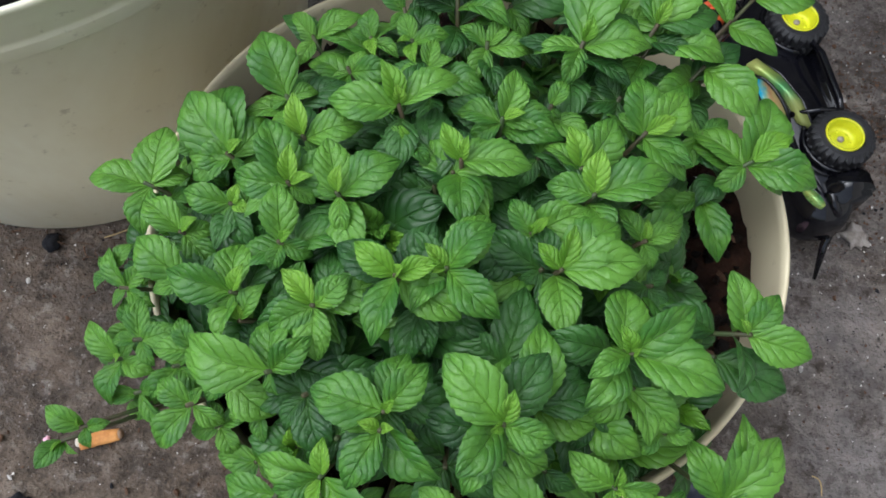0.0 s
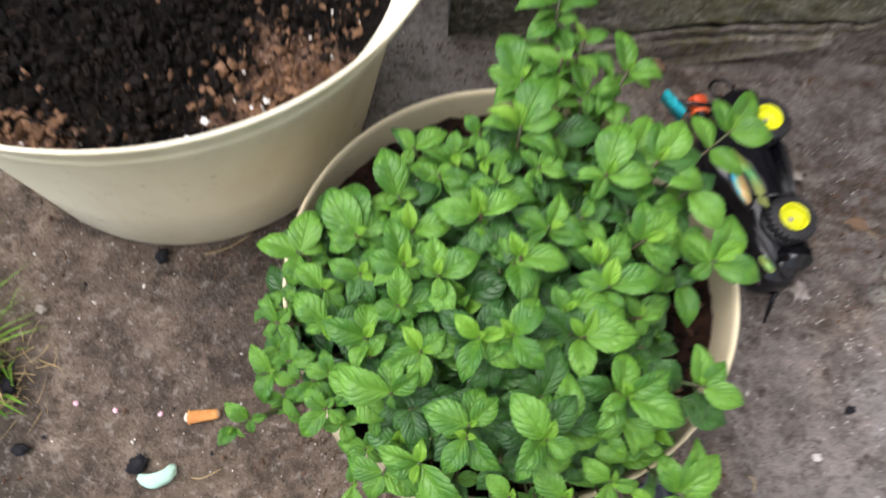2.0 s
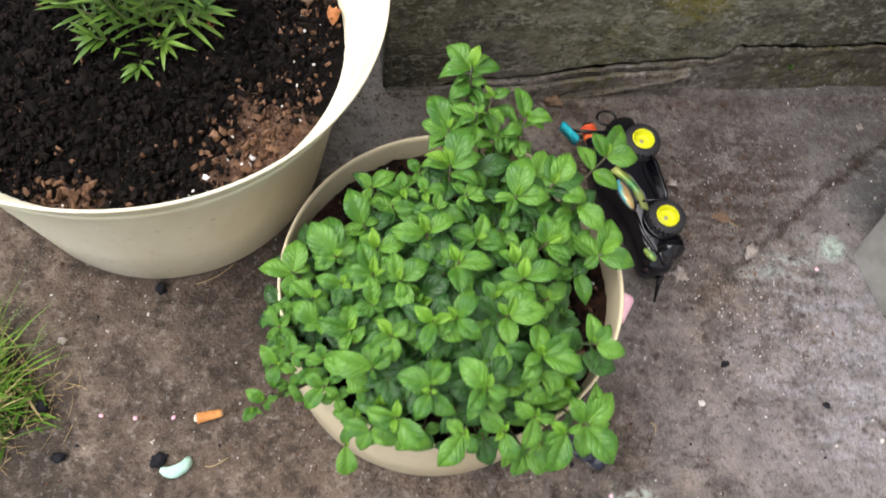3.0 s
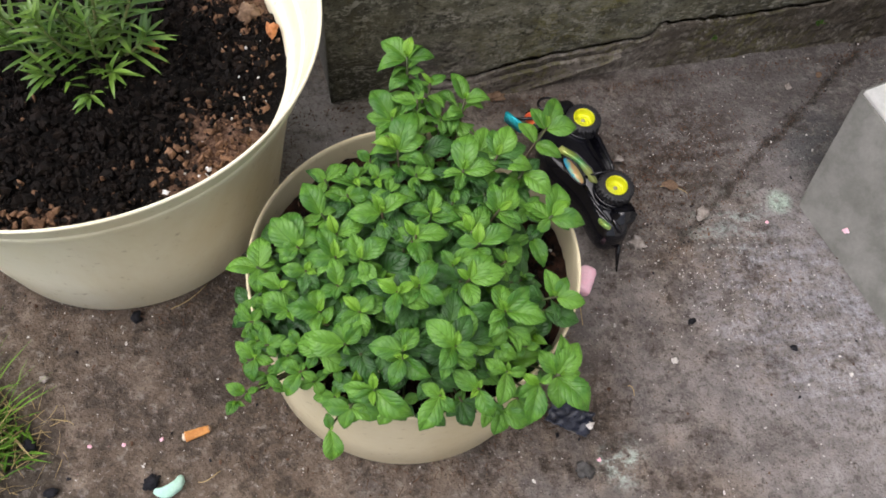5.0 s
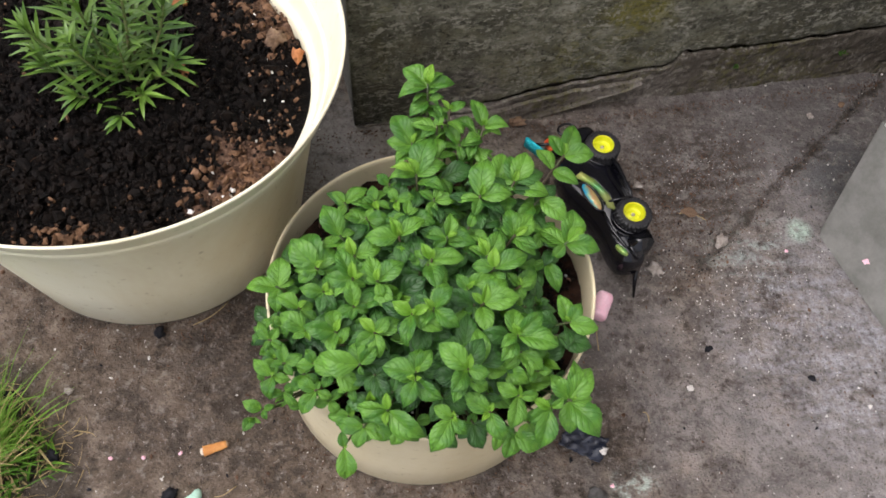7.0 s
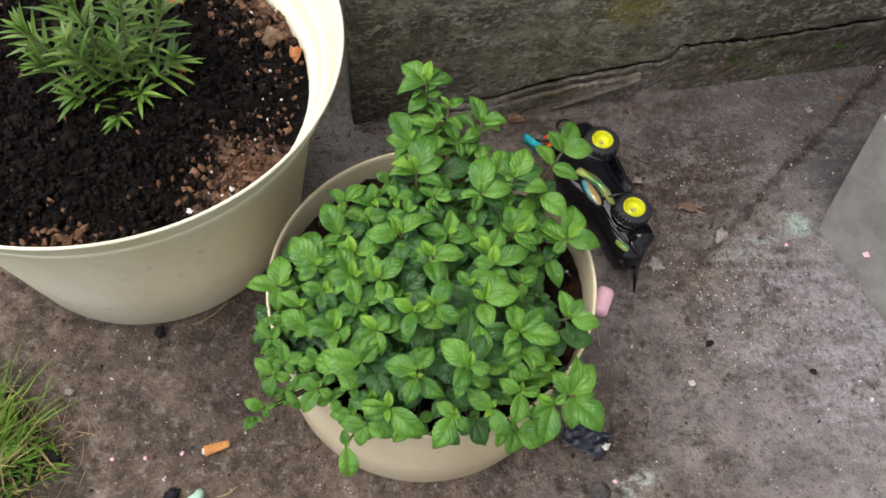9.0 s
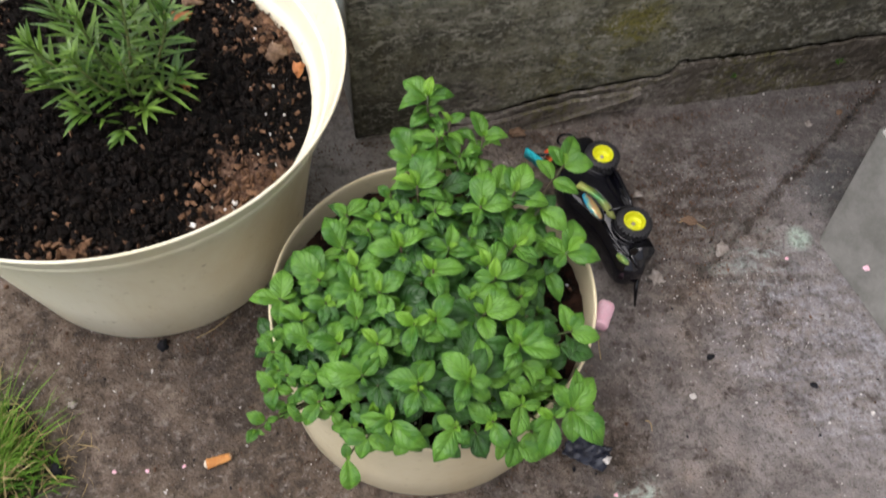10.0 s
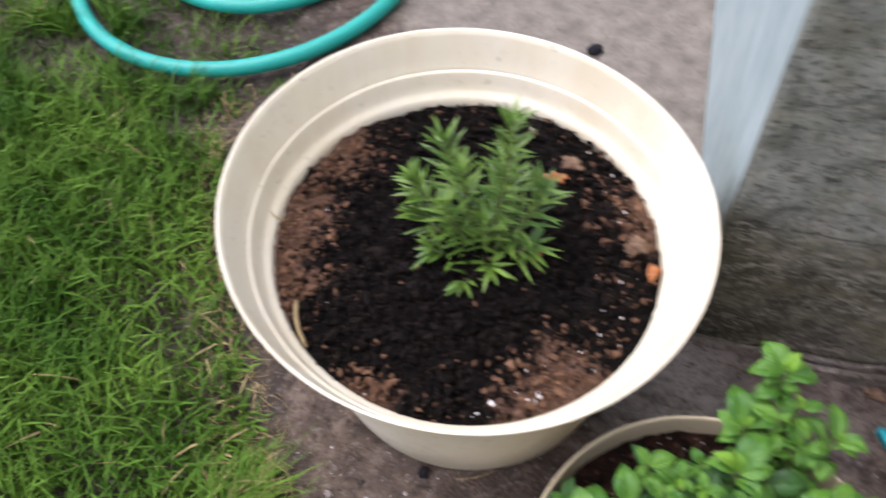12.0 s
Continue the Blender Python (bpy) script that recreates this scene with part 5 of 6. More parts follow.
sprig(-0.091, 0.175, 0.184, grown=((190, 12, -25), (316, 14, -25), (62, 10, 22), (140, 9, 12),))
sprig(-0.108, 0.191, 0.186, grown=((136, 9, 6), (276, 11, -33), (345, 10, 0), (225, 7, -33),))
sprig(-0.107, 0.226, 0.205, grown=((228, 11, -22), (140, 8, 7), (53, 13, 13),))
sprig(-0.075, 0.186, 0.205, grown=((227, 16, -22), (318, 14, -20), (112, 10, 11), (47, 11, 11),))
sprig(-0.052, 0.184, 0.215, grown=((234, 15, -24), (324, 13, -9), (62, 12, 15),))
sprig(-0.086, 0.255, 0.215, grown=((206, 14, -16), (313, 12, -14), (96, 13, 13), (11, 12, 0),))
sprig(-0.007, 0.156, 0.228, old=((226, 15, -23), (353, 11, 0), (74, 13, 13),))
sprig(0.065, 0.146, 0.230, old=((243, 14, -26), (333, 12, -10), (130, 12, 14),))
sprig(0.108, 0.160, 0.228, grown=((214, 12, -19), (353, 11, 0), (92, 13, 18),))
sprig(0.025, 0.172, 0.236, old=((246, 16, -23), (337, 14, -8),))
sprig(0.082, 0.165, 0.234, old=((243, 14, -26), (334, 10, -22), (130, 12, 14),))
sprig(-0.016, 0.278, 0.228, old=((243, 15, -24), (357, 19, -6), (75, 15, 8),))
sprig(0.066, 0.265, 0.236, grown=((93, 12, 9),), old=((229, 14, -26), (339, 13, -18),))
sprig(0.140, 0.290, 0.215, grown=((234, 17, -21), (29, 13, 9), (148, 13, 0),))
sprig(0.143, 0.318, 0.215, grown=((8, 17, -7), (230, 15, -20), (174, 15, 0),))
sprig(0.139, 0.315, 0.228, grown=((312, 29, -8),))
sprig(0.101, 0.296, 0.232, old=((127, 14, 8), (255, 19, -24), (183, 20, -12),))


def undergrowth():
    """Shorter shoots that fill the bush, below the tall ones."""
    r = random.Random(31)
    verts, faces, uvs = {k: [] for k in LEAVES}, {k: [] for k in LEAVES}, {k: [] for k in LEAVES}
    total = {k: 0 for k in LEAVES}
    shapes = {}
    for tone in LEAVES:
        shapes[tone] = []
        for me in LEAVES[tone]:
            co = np.array([v.co[:] + (1.0,) for v in me.vertices])
            fs = np.array([p.vertices[:] for p in me.polygons])
            uv = np.array([d.uv[:] for d in me.uv_layers[0].data])
            shapes[tone].append((co, fs, uv))
    stems = []
    made = 0
    while made < 92:
        x, y = in_disc(r, 0.142)
        wx, wy = x + 0.034, y + 0.238
        off = Vector((wx - SMALL.x, wy - SMALL.y))
        if off.y < -0.112 or (off.x < -0.075 and off.y < -0.085) or (off.x > 0.088 and -0.075 < off.y < 0.035):
            continue
        if off.x < -0.045 and off.y > 0.035 and off.length > 0.085:
            continue
        if off.y > 0.07 and off.length > 0.10 and abs(off.x - 0.02) > 0.05:
            continue
        made += 1
        r2 = (wx - 0.03) ** 2 + (wy - 0.21) ** 2
        z = max(0.185, 0.26 - 2.2 * r2) - r.uniform(0.026, 0.060)
        tip = Vector((wx, wy, z)) - MINT0
        axis = lean_of(tip)
        foot = Vector((tip.x * 0.6, tip.y * 0.6, 0))
        stems.append(tube(stem_to(tip, axis, foot), list(np.linspace(0.0016, 0.0009, 7)), 5))
        for tone, m in sprig_leaves(tip, axis, r.uniform(0, 360), r.uniform(0.020, 0.028), 5):
            # filling leaves shift one tone down, painting in the bush's inner shade
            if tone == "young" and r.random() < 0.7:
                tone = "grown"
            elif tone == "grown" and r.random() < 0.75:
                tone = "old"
            co, fs, uv = r.choice(shapes[tone])
            verts[tone].append((co @ np.array(m).T)[:, :3])
            faces[tone].append(fs + total[tone])
            uvs[tone].append(uv)
            total[tone] += len(co)
    for tone, material in (("young", M_LEAF_YOUNG), ("grown", M_LEAF), ("old", M_LEAF_SHADED)):
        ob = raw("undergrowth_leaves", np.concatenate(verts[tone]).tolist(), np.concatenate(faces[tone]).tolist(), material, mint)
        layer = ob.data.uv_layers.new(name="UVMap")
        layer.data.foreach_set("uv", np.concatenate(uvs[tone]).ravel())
        ob["kind"] = "stuff"
    joined = bmesh.new()
    for bm in stems:
        me = bpy.data.meshes.new("stem")
        bm.to_mesh(me)
        bm.free()
        joined.from_mesh(me)
        bpy.data.meshes.remove(me)
    part("undergrowth_stalk", joined, M_STEM, mint)["kind"] = "stuff"


undergrowth()


# ---- toy car, lying on its side ----
def toy_car():
    fwd = Vector((-0.150, 0.9887, 0))
    up = Vector((-0.9887, -0.150, 0))
    turn = Matrix((fwd, Vector((0, 0, -1)), up)).transposed().to_4x4()
    root = thing("toy_car", "black toy buggy with yellow wheels, lying on its side", "toy car", Matrix.Translation((0.277, 0.422, 0.0385)) @ turn)

    # shell: rounded sections along the length (x, half width, low, high)
    bm = bmesh.new()
    rings = []
    for x, hw, lo, hi in ((-0.098, 0.012, 0.004, 0.020), (-0.091, 0.022, -0.002, 0.030), (-0.076, 0.026, -0.007, 0.034), (-0.050, 0.0255, -0.009, 0.036), (-0.036, 0.0285, -0.009, 0.039), (-0.020, 0.031, -0.009, 0.045),
                          (-0.004, 0.030, -0.009, 0.052), (0.010, 0.028, -0.009, 0.057), (0.032, 0.027, -0.009, 0.057), (0.048, 0.0265, -0.009, 0.050), (0.060, 0.029, -0.008, 0.036), (0.078, 0.027, -0.006, 0.028), (0.086, 0.020, -0.002, 0.020)):
        ring = []
        mid, hh = (lo + hi) / 2, (hi - lo) / 2
        for k in range(20):
            a = 2 * math.pi * k / 20
            cx, cz = math.cos(a), math.sin(a)
            ring.append(bm.verts.new((x, hw * math.copysign(abs(cx) ** 0.55, cx) * (1 - 0.14 * max(0, cz)), mid + hh * math.copysign(abs(cz) ** 0.6, cz))))
        rings.append(ring)
    for a, b in zip(rings, rings[1:]):
        for k in range(20):
            bm.faces.new((a[k], b[k], b[(k + 1) % 20], a[(k + 1) % 20]))
    bm.faces.new(rings[0])
    bm.faces.new(rings[-1][::-1])
    bmesh.ops.recalc_face_normals(bm, faces=bm.faces)
    bmesh.ops.subdivide_edges(bm, edges=bm.edges[:], cuts=1, smooth=0.6)
    part("body", bm, M_BLACK, root)

    # chassis plate with turned-up edges
    bm = bmesh.new()
    bmesh.ops.create_cube(bm, size=1, matrix=Matrix.Translation((-0.002, 0, -0.0095)) @ Matrix.Diagonal((0.150, 0.050, 0.006, 1)))
    bmesh.ops.bevel(bm, geom=bm.edges[:], offset=0.002, segments=2, affect="EDGES")
    part("chassis", bm, M_BLACK, root)

    for x in (-0.0465, 0.0465):
        axle = part("axle", tube([(x, -0.026, 0), (x, 0.026, 0)], 0.0026, 10), M_BLACK, root)
        for side in (-1, 1):
            # mudguard
            bm = bmesh.new()
            rows = []
            for k in range(15):
                a = radians(12 + 156 * k / 14)
                rows.append([bm.verts.new((x + r * math.cos(a), side * w, r * math.sin(a))) for r, w in ((0.0245, 0.018), (0.0245, 0.029), (0.0235, 0.0305), (0.0215, 0.0295), (0.0215, 0.018))])
            for a, b in zip(rows, rows[1:]):
                for k in range(5):
                    bm.faces.new((a[k], b[k], b[(k + 1) % 5], a[(k + 1) % 5]))
            bm.faces.new(rows[0])
            bm.faces.new(rows[-1][::-1])
            bmesh.ops.recalc_face_normals(bm, faces=bm.faces)
            part("mudguard", bm, M_BLACK, root)
            # wheel
            wheel = new("wheel")
            wheel.parent = root
            wheel.matrix_basis = Matrix.Translation((x, side * 0.0275, 0)) @ pose(0, 0, 0, -90 * side)
            tyre = lathe([(0.0122, -0.010), (0.0165, -0.0105), (0.0186, -0.0085), (0.0193, -0.0072), (0.0193, -0.0026), (0.0189, -0.0020), (0.0193, -0.0014), (0.0193, 0.0014), (0.0189, 0.0020), (0.0193, 0.0026), (0.0193, 0.0072), (0.0186, 0.0085), (0.0165, 0.0105), (0.0135, 0.0108), (0.0122, 0.0095)], 104, True)
            for v in tyre.verts:
                flat = math.hypot(v.co.x, v.co.y)
                if flat > 0.0184:
                    a = math.atan2(v.co.y, v.co.x) / (2 * math.pi) * 26 + (0.5 if abs(v.co.z) < 0.0018 else 0)
                    if a % 1 < 0.55:
                        v.co.x *= 1.075
                        v.co.y *= 1.075
            part("tyre", tyre, M_TYRE, wheel, "knobbly black tyre", smooth=False)
            part("rim", lathe([(0.0124, -0.009), (0.0124, 0.0098), (0.0119, 0.0106), (0.0110, 0.0104), (0.0106, 0.0085), (0.0098, 0.0035), (0.0085, 0.0020), (0.0062, 0.0018), (0.0050, 0.0026), (0.0028, 0.0030), (0, 0.0030)], 40), M_YELLOW, wheel, "dished yellow rim")
            part("screw", lathe([(0.0022, 0.0028), (0.0022, 0.0040), (0.0014, 0.0046), (0, 0.0046)], 16), M_STONE, wheel, "pale screw head")
            nuts = bmesh.new()
            for k in range(6):
                a = 2 * math.pi * k / 6
                bmesh.ops.create_cone(nuts, segments=8, radius1=0.0009, radius2=0.0009, depth=0.001, cap_ends=True, matrix=Matrix.Translation((0.0065 * math.cos(a), 0.0065 * math.sin(a), 0.0022)))
            part("hub_nut", nuts, M_YELLOW, wheel)

    def plate(name, points, y, material, thick=0.0012, label=""):
        bm = bmesh.new()
        front = [bm.verts.new((x, y - thick, z)) for x, z in points]
        rear = [bm.verts.new((x, y + 0.003, z)) for x, z in points]
        bm.faces.new(front)
        for k in range(len(points)):
            j = (k + 1) % len(points)
            bm.faces.new((front[k], rear[k], rear[j], front[j]))
        bmesh.ops.recalc_face_normals(bm, faces=bm.faces)
        part(name, bm, material, root, label)

    def oval(cx, cz, a, b, tilt, n=20):
        c, s = math.cos(radians(tilt)), math.sin(radians(tilt))
        return [(cx + a * math.cos(t) * c - b * math.sin(t) * s, cz + a * math.cos(t) * s + b * math.sin(t) * c) for t in (2 * math.pi * k / n for k in range(n))]

    plate("side_window", oval(-0.014, 0.0370, 0.0180, 0.0052, 12), -0.0318, M_WINDOW, label="shiny rainbow side window")
    part("window_frame", tube([(x, -0.0325, z) for x, z in oval(-0.014, 0.0370, 0.0200, 0.0070, 12, 32)], 0.0013, 8, closed=True), M_BLACK, root, "raised glossy black window frame")
    plate("stripe", [(x - 0.010, z + 0.0100) for x, z in ((0.026, 0.0350), (0.018, 0.0270), (0.004, 0.0175), (-0.020, 0.0135), (-0.026, 0.0065), (-0.006, 0.0070), (0.014, 0.0145), (0.030, 0.0270))], -0.0322, M_STRIPE, label="shiny green and yellow stripe")
    part("stripe_edge", tube([(0.021, -0.0330, 0.0370), (0.005, -0.0330, 0.0245), (-0.016, -0.0330, 0.0165), (-0.038, -0.0325, 0.0160)], 0.0012, 8), M_BLACK, root)
    plate("nose_sticker", oval(-0.082, 0.0265, 0.0085, 0.0030, 28), -0.0256, M_GREENFOIL, label="shiny green sticker")
    part("bonnet_ridge", tube([(-0.034, -0.0285, 0.030), (-0.056, -0.0255, 0.028), (-0.076, -0.0245, 0.0215), (-0.092, -0.0200, 0.014)], [0.0020, 0.0024, 0.0022, 0.0012], 10), M_BLACK, root)
    # wing and engine cover at one end, loop and bumper bars
    bm = bmesh.new()
    bmesh.ops.create_cube(bm, size=1, matrix=Matrix.Translation((0.078, -0.010, 0.070)) @ pose(0, 0, 0, 0, -30, 0) @ Matrix.Diagonal((0.027, 0.017, 0.0045, 1)))
    bmesh.ops.bevel(bm, geom=bm.edges[:], offset=0.0012, segments=2, affect="EDGES")
    part("wing", bm, M_CYAN, root, "cyan rear wing")
    for y in (-0.016, -0.004):
        part("wing_post", tube([(0.070, y, 0.028), (0.078, y, 0.070)], 0.002, 8), M_BLACK, root)
    bm = bmesh.new()
    for k in range(4):
        bmesh.ops.create_cone(bm, segments=16, radius1=0.0085, radius2=0.0085, depth=0.003, cap_ends=True, matrix=Matrix.Translation((0.071 + 0.0042 * k, -0.006, 0.045)) @ pose(0, 0, 0, 0, 90, 0))
    part("engine", bm, M_ORANGE, root, "ribbed orange engine")
    part("engine_core", tube([(0.062, -0.006, 0.045), (0.088, -0.006, 0.045)], 0.0062, 14), M_BLACK, root)
    ring = [(0.090 + 0.009 * math.cos(a), -0.014, 0.024 + 0.011 * math.sin(a)) for a in (2 * math.pi * k / 24 for k in range(24))]
    part("tow_loop", tube(ring, 0.0015, 8, closed=True), M_BLACK, root)
    part("side_bar", tube([(-0.030, -0.034, -0.004), (-0.020, -0.036, -0.006), (0.016, -0.036, -0.006), (0.028, -0.034, -0.003)], 0.0022, 10), M_BLACK, root)
    part("cross_bar", tube([(-0.024, -0.030, 0.026), (-0.026, -0.036, 0.010), (-0.028, -0.036, -0.004)], 0.0018, 10), M_BLACK, root)
    # front plate and bumper that leans to the ground
    bm = bmesh.new()
    bmesh.ops.create_cube(bm, size=1, matrix=Matrix.Translation((-0.079, -0.006, 0.004)) @ Matrix.Diagonal((0.018, 0.060, 0.026, 1)))
    bmesh.ops.bevel(bm, geom=bm.edges[:], offset=0.003, segments=2, affect="EDGES")
    part("bumper", bm, M_BLACK, root)
    part("bumper_bar", tube([(-0.066, -0.026, -0.008), (-0.0766, -0.0115, -0.0046), (-0.0992, 0.0185, 0.005), (-0.1165, 0.0365, 0.009)], [0.0052, 0.0042, 0.0028, 0.0012], 12), M_BLACK, root)
    part("nose_bar", tube([(-0.082, -0.030, 0.018), (-0.092, -0.020, 0.012), (-0.094, 0.0, 0.002)], [0.0030, 0.0030, 0.0022], 10), M_BLACK, root)


toy_car()


# ---- hose ----
def hose():
    rng = random.Random(2)
    root = thing("garden_hose", "coiled turquoise garden hose lying at the edge of the lawn", "hose", pose(-0.8525, 1.0765, 0.0125))
    pts = []
    for k in range(150):
        a = math.pi * 0.55 + 2 * math.pi * k / 80
        q = max(0.0, (k - 62) / 88)
        r = 0.302 - 0.085 * min(1.0, q * 2.2)
        lift = 0.024 * math.exp(-((k - 76) / 7) ** 2)
        pts.append((r * math.cos(a) + 0.02 * q, r * math.sin(a) + 0.062 * min(1.0, q * 2.2), lift))
    part("coil", tube(pts[:100], 0.0125, 14), M_HOSE, root)
    part("inner_coil", tube(pts[99:], 0.0125, 14), M_HOSE, root)


hose()


# ---- small things on the concrete ----
def cigarette_end():
    root = thing("cigarette_end", "flattened orange cigarette filter on the concrete", "cigarette end", pose(-0.181, 0.189, 0.0035, 0, 0, 12))
    bm = tube([(x, 0, 0) for x in np.linspace(-0.0125, 0.0110, 10)], [0.0054, 0.0053, 0.0050, 0.0049, 0.0046, 0.0045, 0.0044, 0.0042, 0.0040, 0.0037], 16)
    for v in bm.verts:
        v.co.z *= 0.62
        v.co += 0.0004 * noise.noise_vector(v.co * 300)
    part("filter_paper", bm, M_FILTER, root)
    part("fibre_end", tube([(-0.0142, 0.0006, -0.0006), (-0.0120, 0, 0)], [0.0034, 0.0040], 16), M_ASH, root, "pale fibre end")
    part("burnt_end", tube([(0.0112, 0, 0), (0.0130, 0, 0.0002)], [0.0032, 0.0024], 14), M_DRYLEAF, root, "scorched end")


cigarette_end()


def chalk(name, label, a, b, radius, material, seed, taper=1.0):
    """A worn stick of pavement chalk from a to b."""
    a, b = Vector(a), Vector(b)
    root_at = (a + b) / 2
    n = 14
    pts = [a.lerp(b, k / (n - 1)) - root_at for k in range(n)]
    rad = [radius * (1 + (taper - 1) * k / (n - 1)) for k in range(n)]
    rad[0] *= 0.90
    rad[-1] *= 0.84
    rad[-2] *= 0.97
    bm = tube(pts, rad, 24)
    for v in bm.verts:
        v.co += 0.0008 * noise.noise_vector(v.co * 70 + Vector((seed, 0, 0))) + 0.0004 * noise.noise_vector(v.co * 250)
    ob = part(name, bm, material)
    ob.matrix_world = Matrix.Translation(root_at)
    return tagged(ob, label, "chalk", "sticks of pavement chalk")


chalk("chalk_stick", "pale mint-white stick of pavement chalk on the concrete", (-0.147, 0.086, 0.0118), (-0.100, 0.091, 0.0118), 0.0124, M_WHITECHALK, 1)
chalk("chalk_stick", "pink stick of pavement chalk leaning by the pot", (0.236, 0.283, 0.0098), (0.252, 0.309, 0.0105), 0.0098, M_PINKCHALK, 2)


def chalk_chip():
    bm = lump(0.0130, 6, (1.15, 0.75, 0.45), 3, 0.25)
    for v in bm.verts:
        bite = -0.0012 + 0.0050 * (v.co.x / 0.0125) ** 2
        if v.co.y > bite:
            v.co.y = bite + 0.15 * (v.co.y - bite)
        v.co += 0.0006 * noise.noise_vector(v.co * 200)
    ob = part("chalk_chip", bm, M_MINTCHALK)
    ob.matrix_world = pose(-0.209, 0.142, 0.0045, 0, 0, 24)
    tagged(ob, "broken mint green piece of chalk on the concrete", "chalk")


chalk_chip()
for x, y, r, s in ((-0.226, 0.148, 0.0075, 1), (-0.240, 0.321, 0.0064, 2), (-0.339, 0.200, 0.0070, 3), (-0.389, 0.268, 0.0070, 4), (0.355, 0.235, 0.0045, 5), (0.461, 0.189, 0.0040, 8), (-0.318, 0.152, 0.006, 9), (-0.225, 0.99, 0.011, 10)):
    chip("cinder", "small black cinder on the concrete", (x, y, r * 0.35), r, M_COAL, "cinder", s, (1.1, 0.8, 0.55), 40 * s)
chip("pebble", "reddish flat pebble near the wall", (0.196, 0.561, 0.003), 0.0085, M_DRYLEAF, "pebble", 12, (1.3, 0.7, 0.4), 10)
chip("pebble", "pale crumbled stone beside the toy car", (0.320, 0.337, 0.003), 0.0085, M_STONE, "pebble", 13, (0.9, 1.1, 0.45))
chip("pebble", "pale crumbled stone in the crack", (0.410, 0.366, 0.003), 0.0085, M_STONE, "pebble", 14, (1, 0.8, 0.45), 60)
chip("pebble", "pale pebble on the concrete", (-0.329, 0.265, 0.0025), 0.0042, M_STONE, "pebble", 15)
chip("pebble", "pale pebble on the concrete", (0.585, 0.535, 0.003), 0.0045, M_STONE, "pebble", 16, (0.7, 1.1, 0.5))
chip("pebble", "grey pebble by the wheel", (0.327, 0.452, 0.003), 0.0050, M_STONE, "pebble", 17)
chip("pebble", "white pebble on the concrete", (0.322, 0.193, 0.002), 0.0036, M_WHITE, "pebble", 18)
chip("pebble", "dark grey rounded pebble on the concrete", (0.196, 0.095, 0.004), 0.0085, M_DARKSTONE, "pebble", 19, (1, 0.9, 0.6))
chip("chalk_crumb", "pink chalk crumb on the cement block", (0.548, 0.303, 0.043), 0.0035, M_PINKCHALK, "chalk", 20)
for x, y, s in ((-0.284, 0.191, 21), (-0.252, 0.188, 22), (-0.216, 0.188, 23), (0.213, 0.103, 24), (0.486, 0.345, 25)):
    chip("chalk_crumb", "tiny pink chalk crumb on the concrete", (x, y, 0.0010), 0.0020, M_PINKCHALK, "chalk", s)


def film_scrap():
    """A crumpled scrap of dark plastic film."""
    root = thing("plastic_scrap", "crumpled dark blue plastic scrap beside the pot", "litter", pose(0.192, 0.149, 0.004, 0, 0, -32))
    bm = bmesh.new()
    bmesh.ops.create_grid(bm, x_segments=18, y_segments=12, size=0.5)
    for v in bm.verts:
        x, y = v.co.x * 0.046, v.co.y * 0.027
        z = 0.0045 * noise.noise(Vector((x * 90, y * 120, 4))) + 0.003 * noise.noise(Vector((x * 240, y * 200, 1))) + 0.003
        v.co = Vector((x + 0.003 * noise.noise(Vector((y * 200, 0, 0))), y + 0.003 * noise.noise(Vector((x * 200, 2, 0))), z))
    bmesh.ops.solidify(bm, geom=bm.faces[:], thickness=0.0007)
    part("film", bm, M_NAVY, root)


film_scrap()
chip("pebble", "pale chip lying on the plastic scrap", (0.209, 0.138, 0.006), 0.0048, M_WHITE, "pebble", 27)


def straws():
    """Dry stalks lying about."""
    for x, y, z, turn, length in ((-0.372, 0.254, 0.004, -52, 0.060), (-0.186, 0.338, 0.003, 32, 0.045), (-0.172, 0.145, 0.006, 6, 0.022), (0.385, 0.402, 0.003, -18, 0.034), (0.265, 0.168, 0.002, -50, 0.012), (-0.43, 0.30, 0.004, 20, 0.05), (0.235, 0.262, 0.003, 65, 0.03)):
        pts = [(length * (s - 0.5), 0.004 * math.sin(3 * s + x * 50), 0.001 * math.sin(math.pi * s)) for s in np.linspace(0, 1, 7)]
        ob = part("straw", tube(pts, [0.0005] * 6 + [0.0003], 5), M_STRAW)
        ob.matrix_world = pose(x, y, z * 0.5, 0, 0, turn)
        tagged(ob, "thin dry grass stalk on the concrete", "straw", "dry stalks on the concrete")


straws()


def pot_stalk(a, b, radius, label):
    """A dry stalk lying on the compost by the rim of the large pot."""
    a, b = Vector(a), Vector(b)
    side = (b - a).cross(Vector((0, 0, 1))).normalized()
    pts = [a.lerp(b, s) - a + side * 0.004 * math.sin(math.pi * s) + Vector((0, 0, 0.0015 * math.sin(math.pi * s))) for s in np.linspace(0, 1, 8)]
    ob = part("stalk", tube(pts, [radius * 0.7] + [radius] * 6 + [radius * 0.6], 6), M_STRAW)
    ob.matrix_world = Matrix.Translation(a)
    tagged(ob, label, "straw")


pot_stalk((-0.3722, 0.3854, 0.2030), (-0.3415, 0.3442, 0.2030), 0.0019, "tan dry stalk lying on the compost by the rim")
pot_stalk((-0.4401, 0.4675, 0.2125), (-0.4217, 0.4647, 0.2060), 0.0010, "thin brown twig over the inner ledge of the pot")


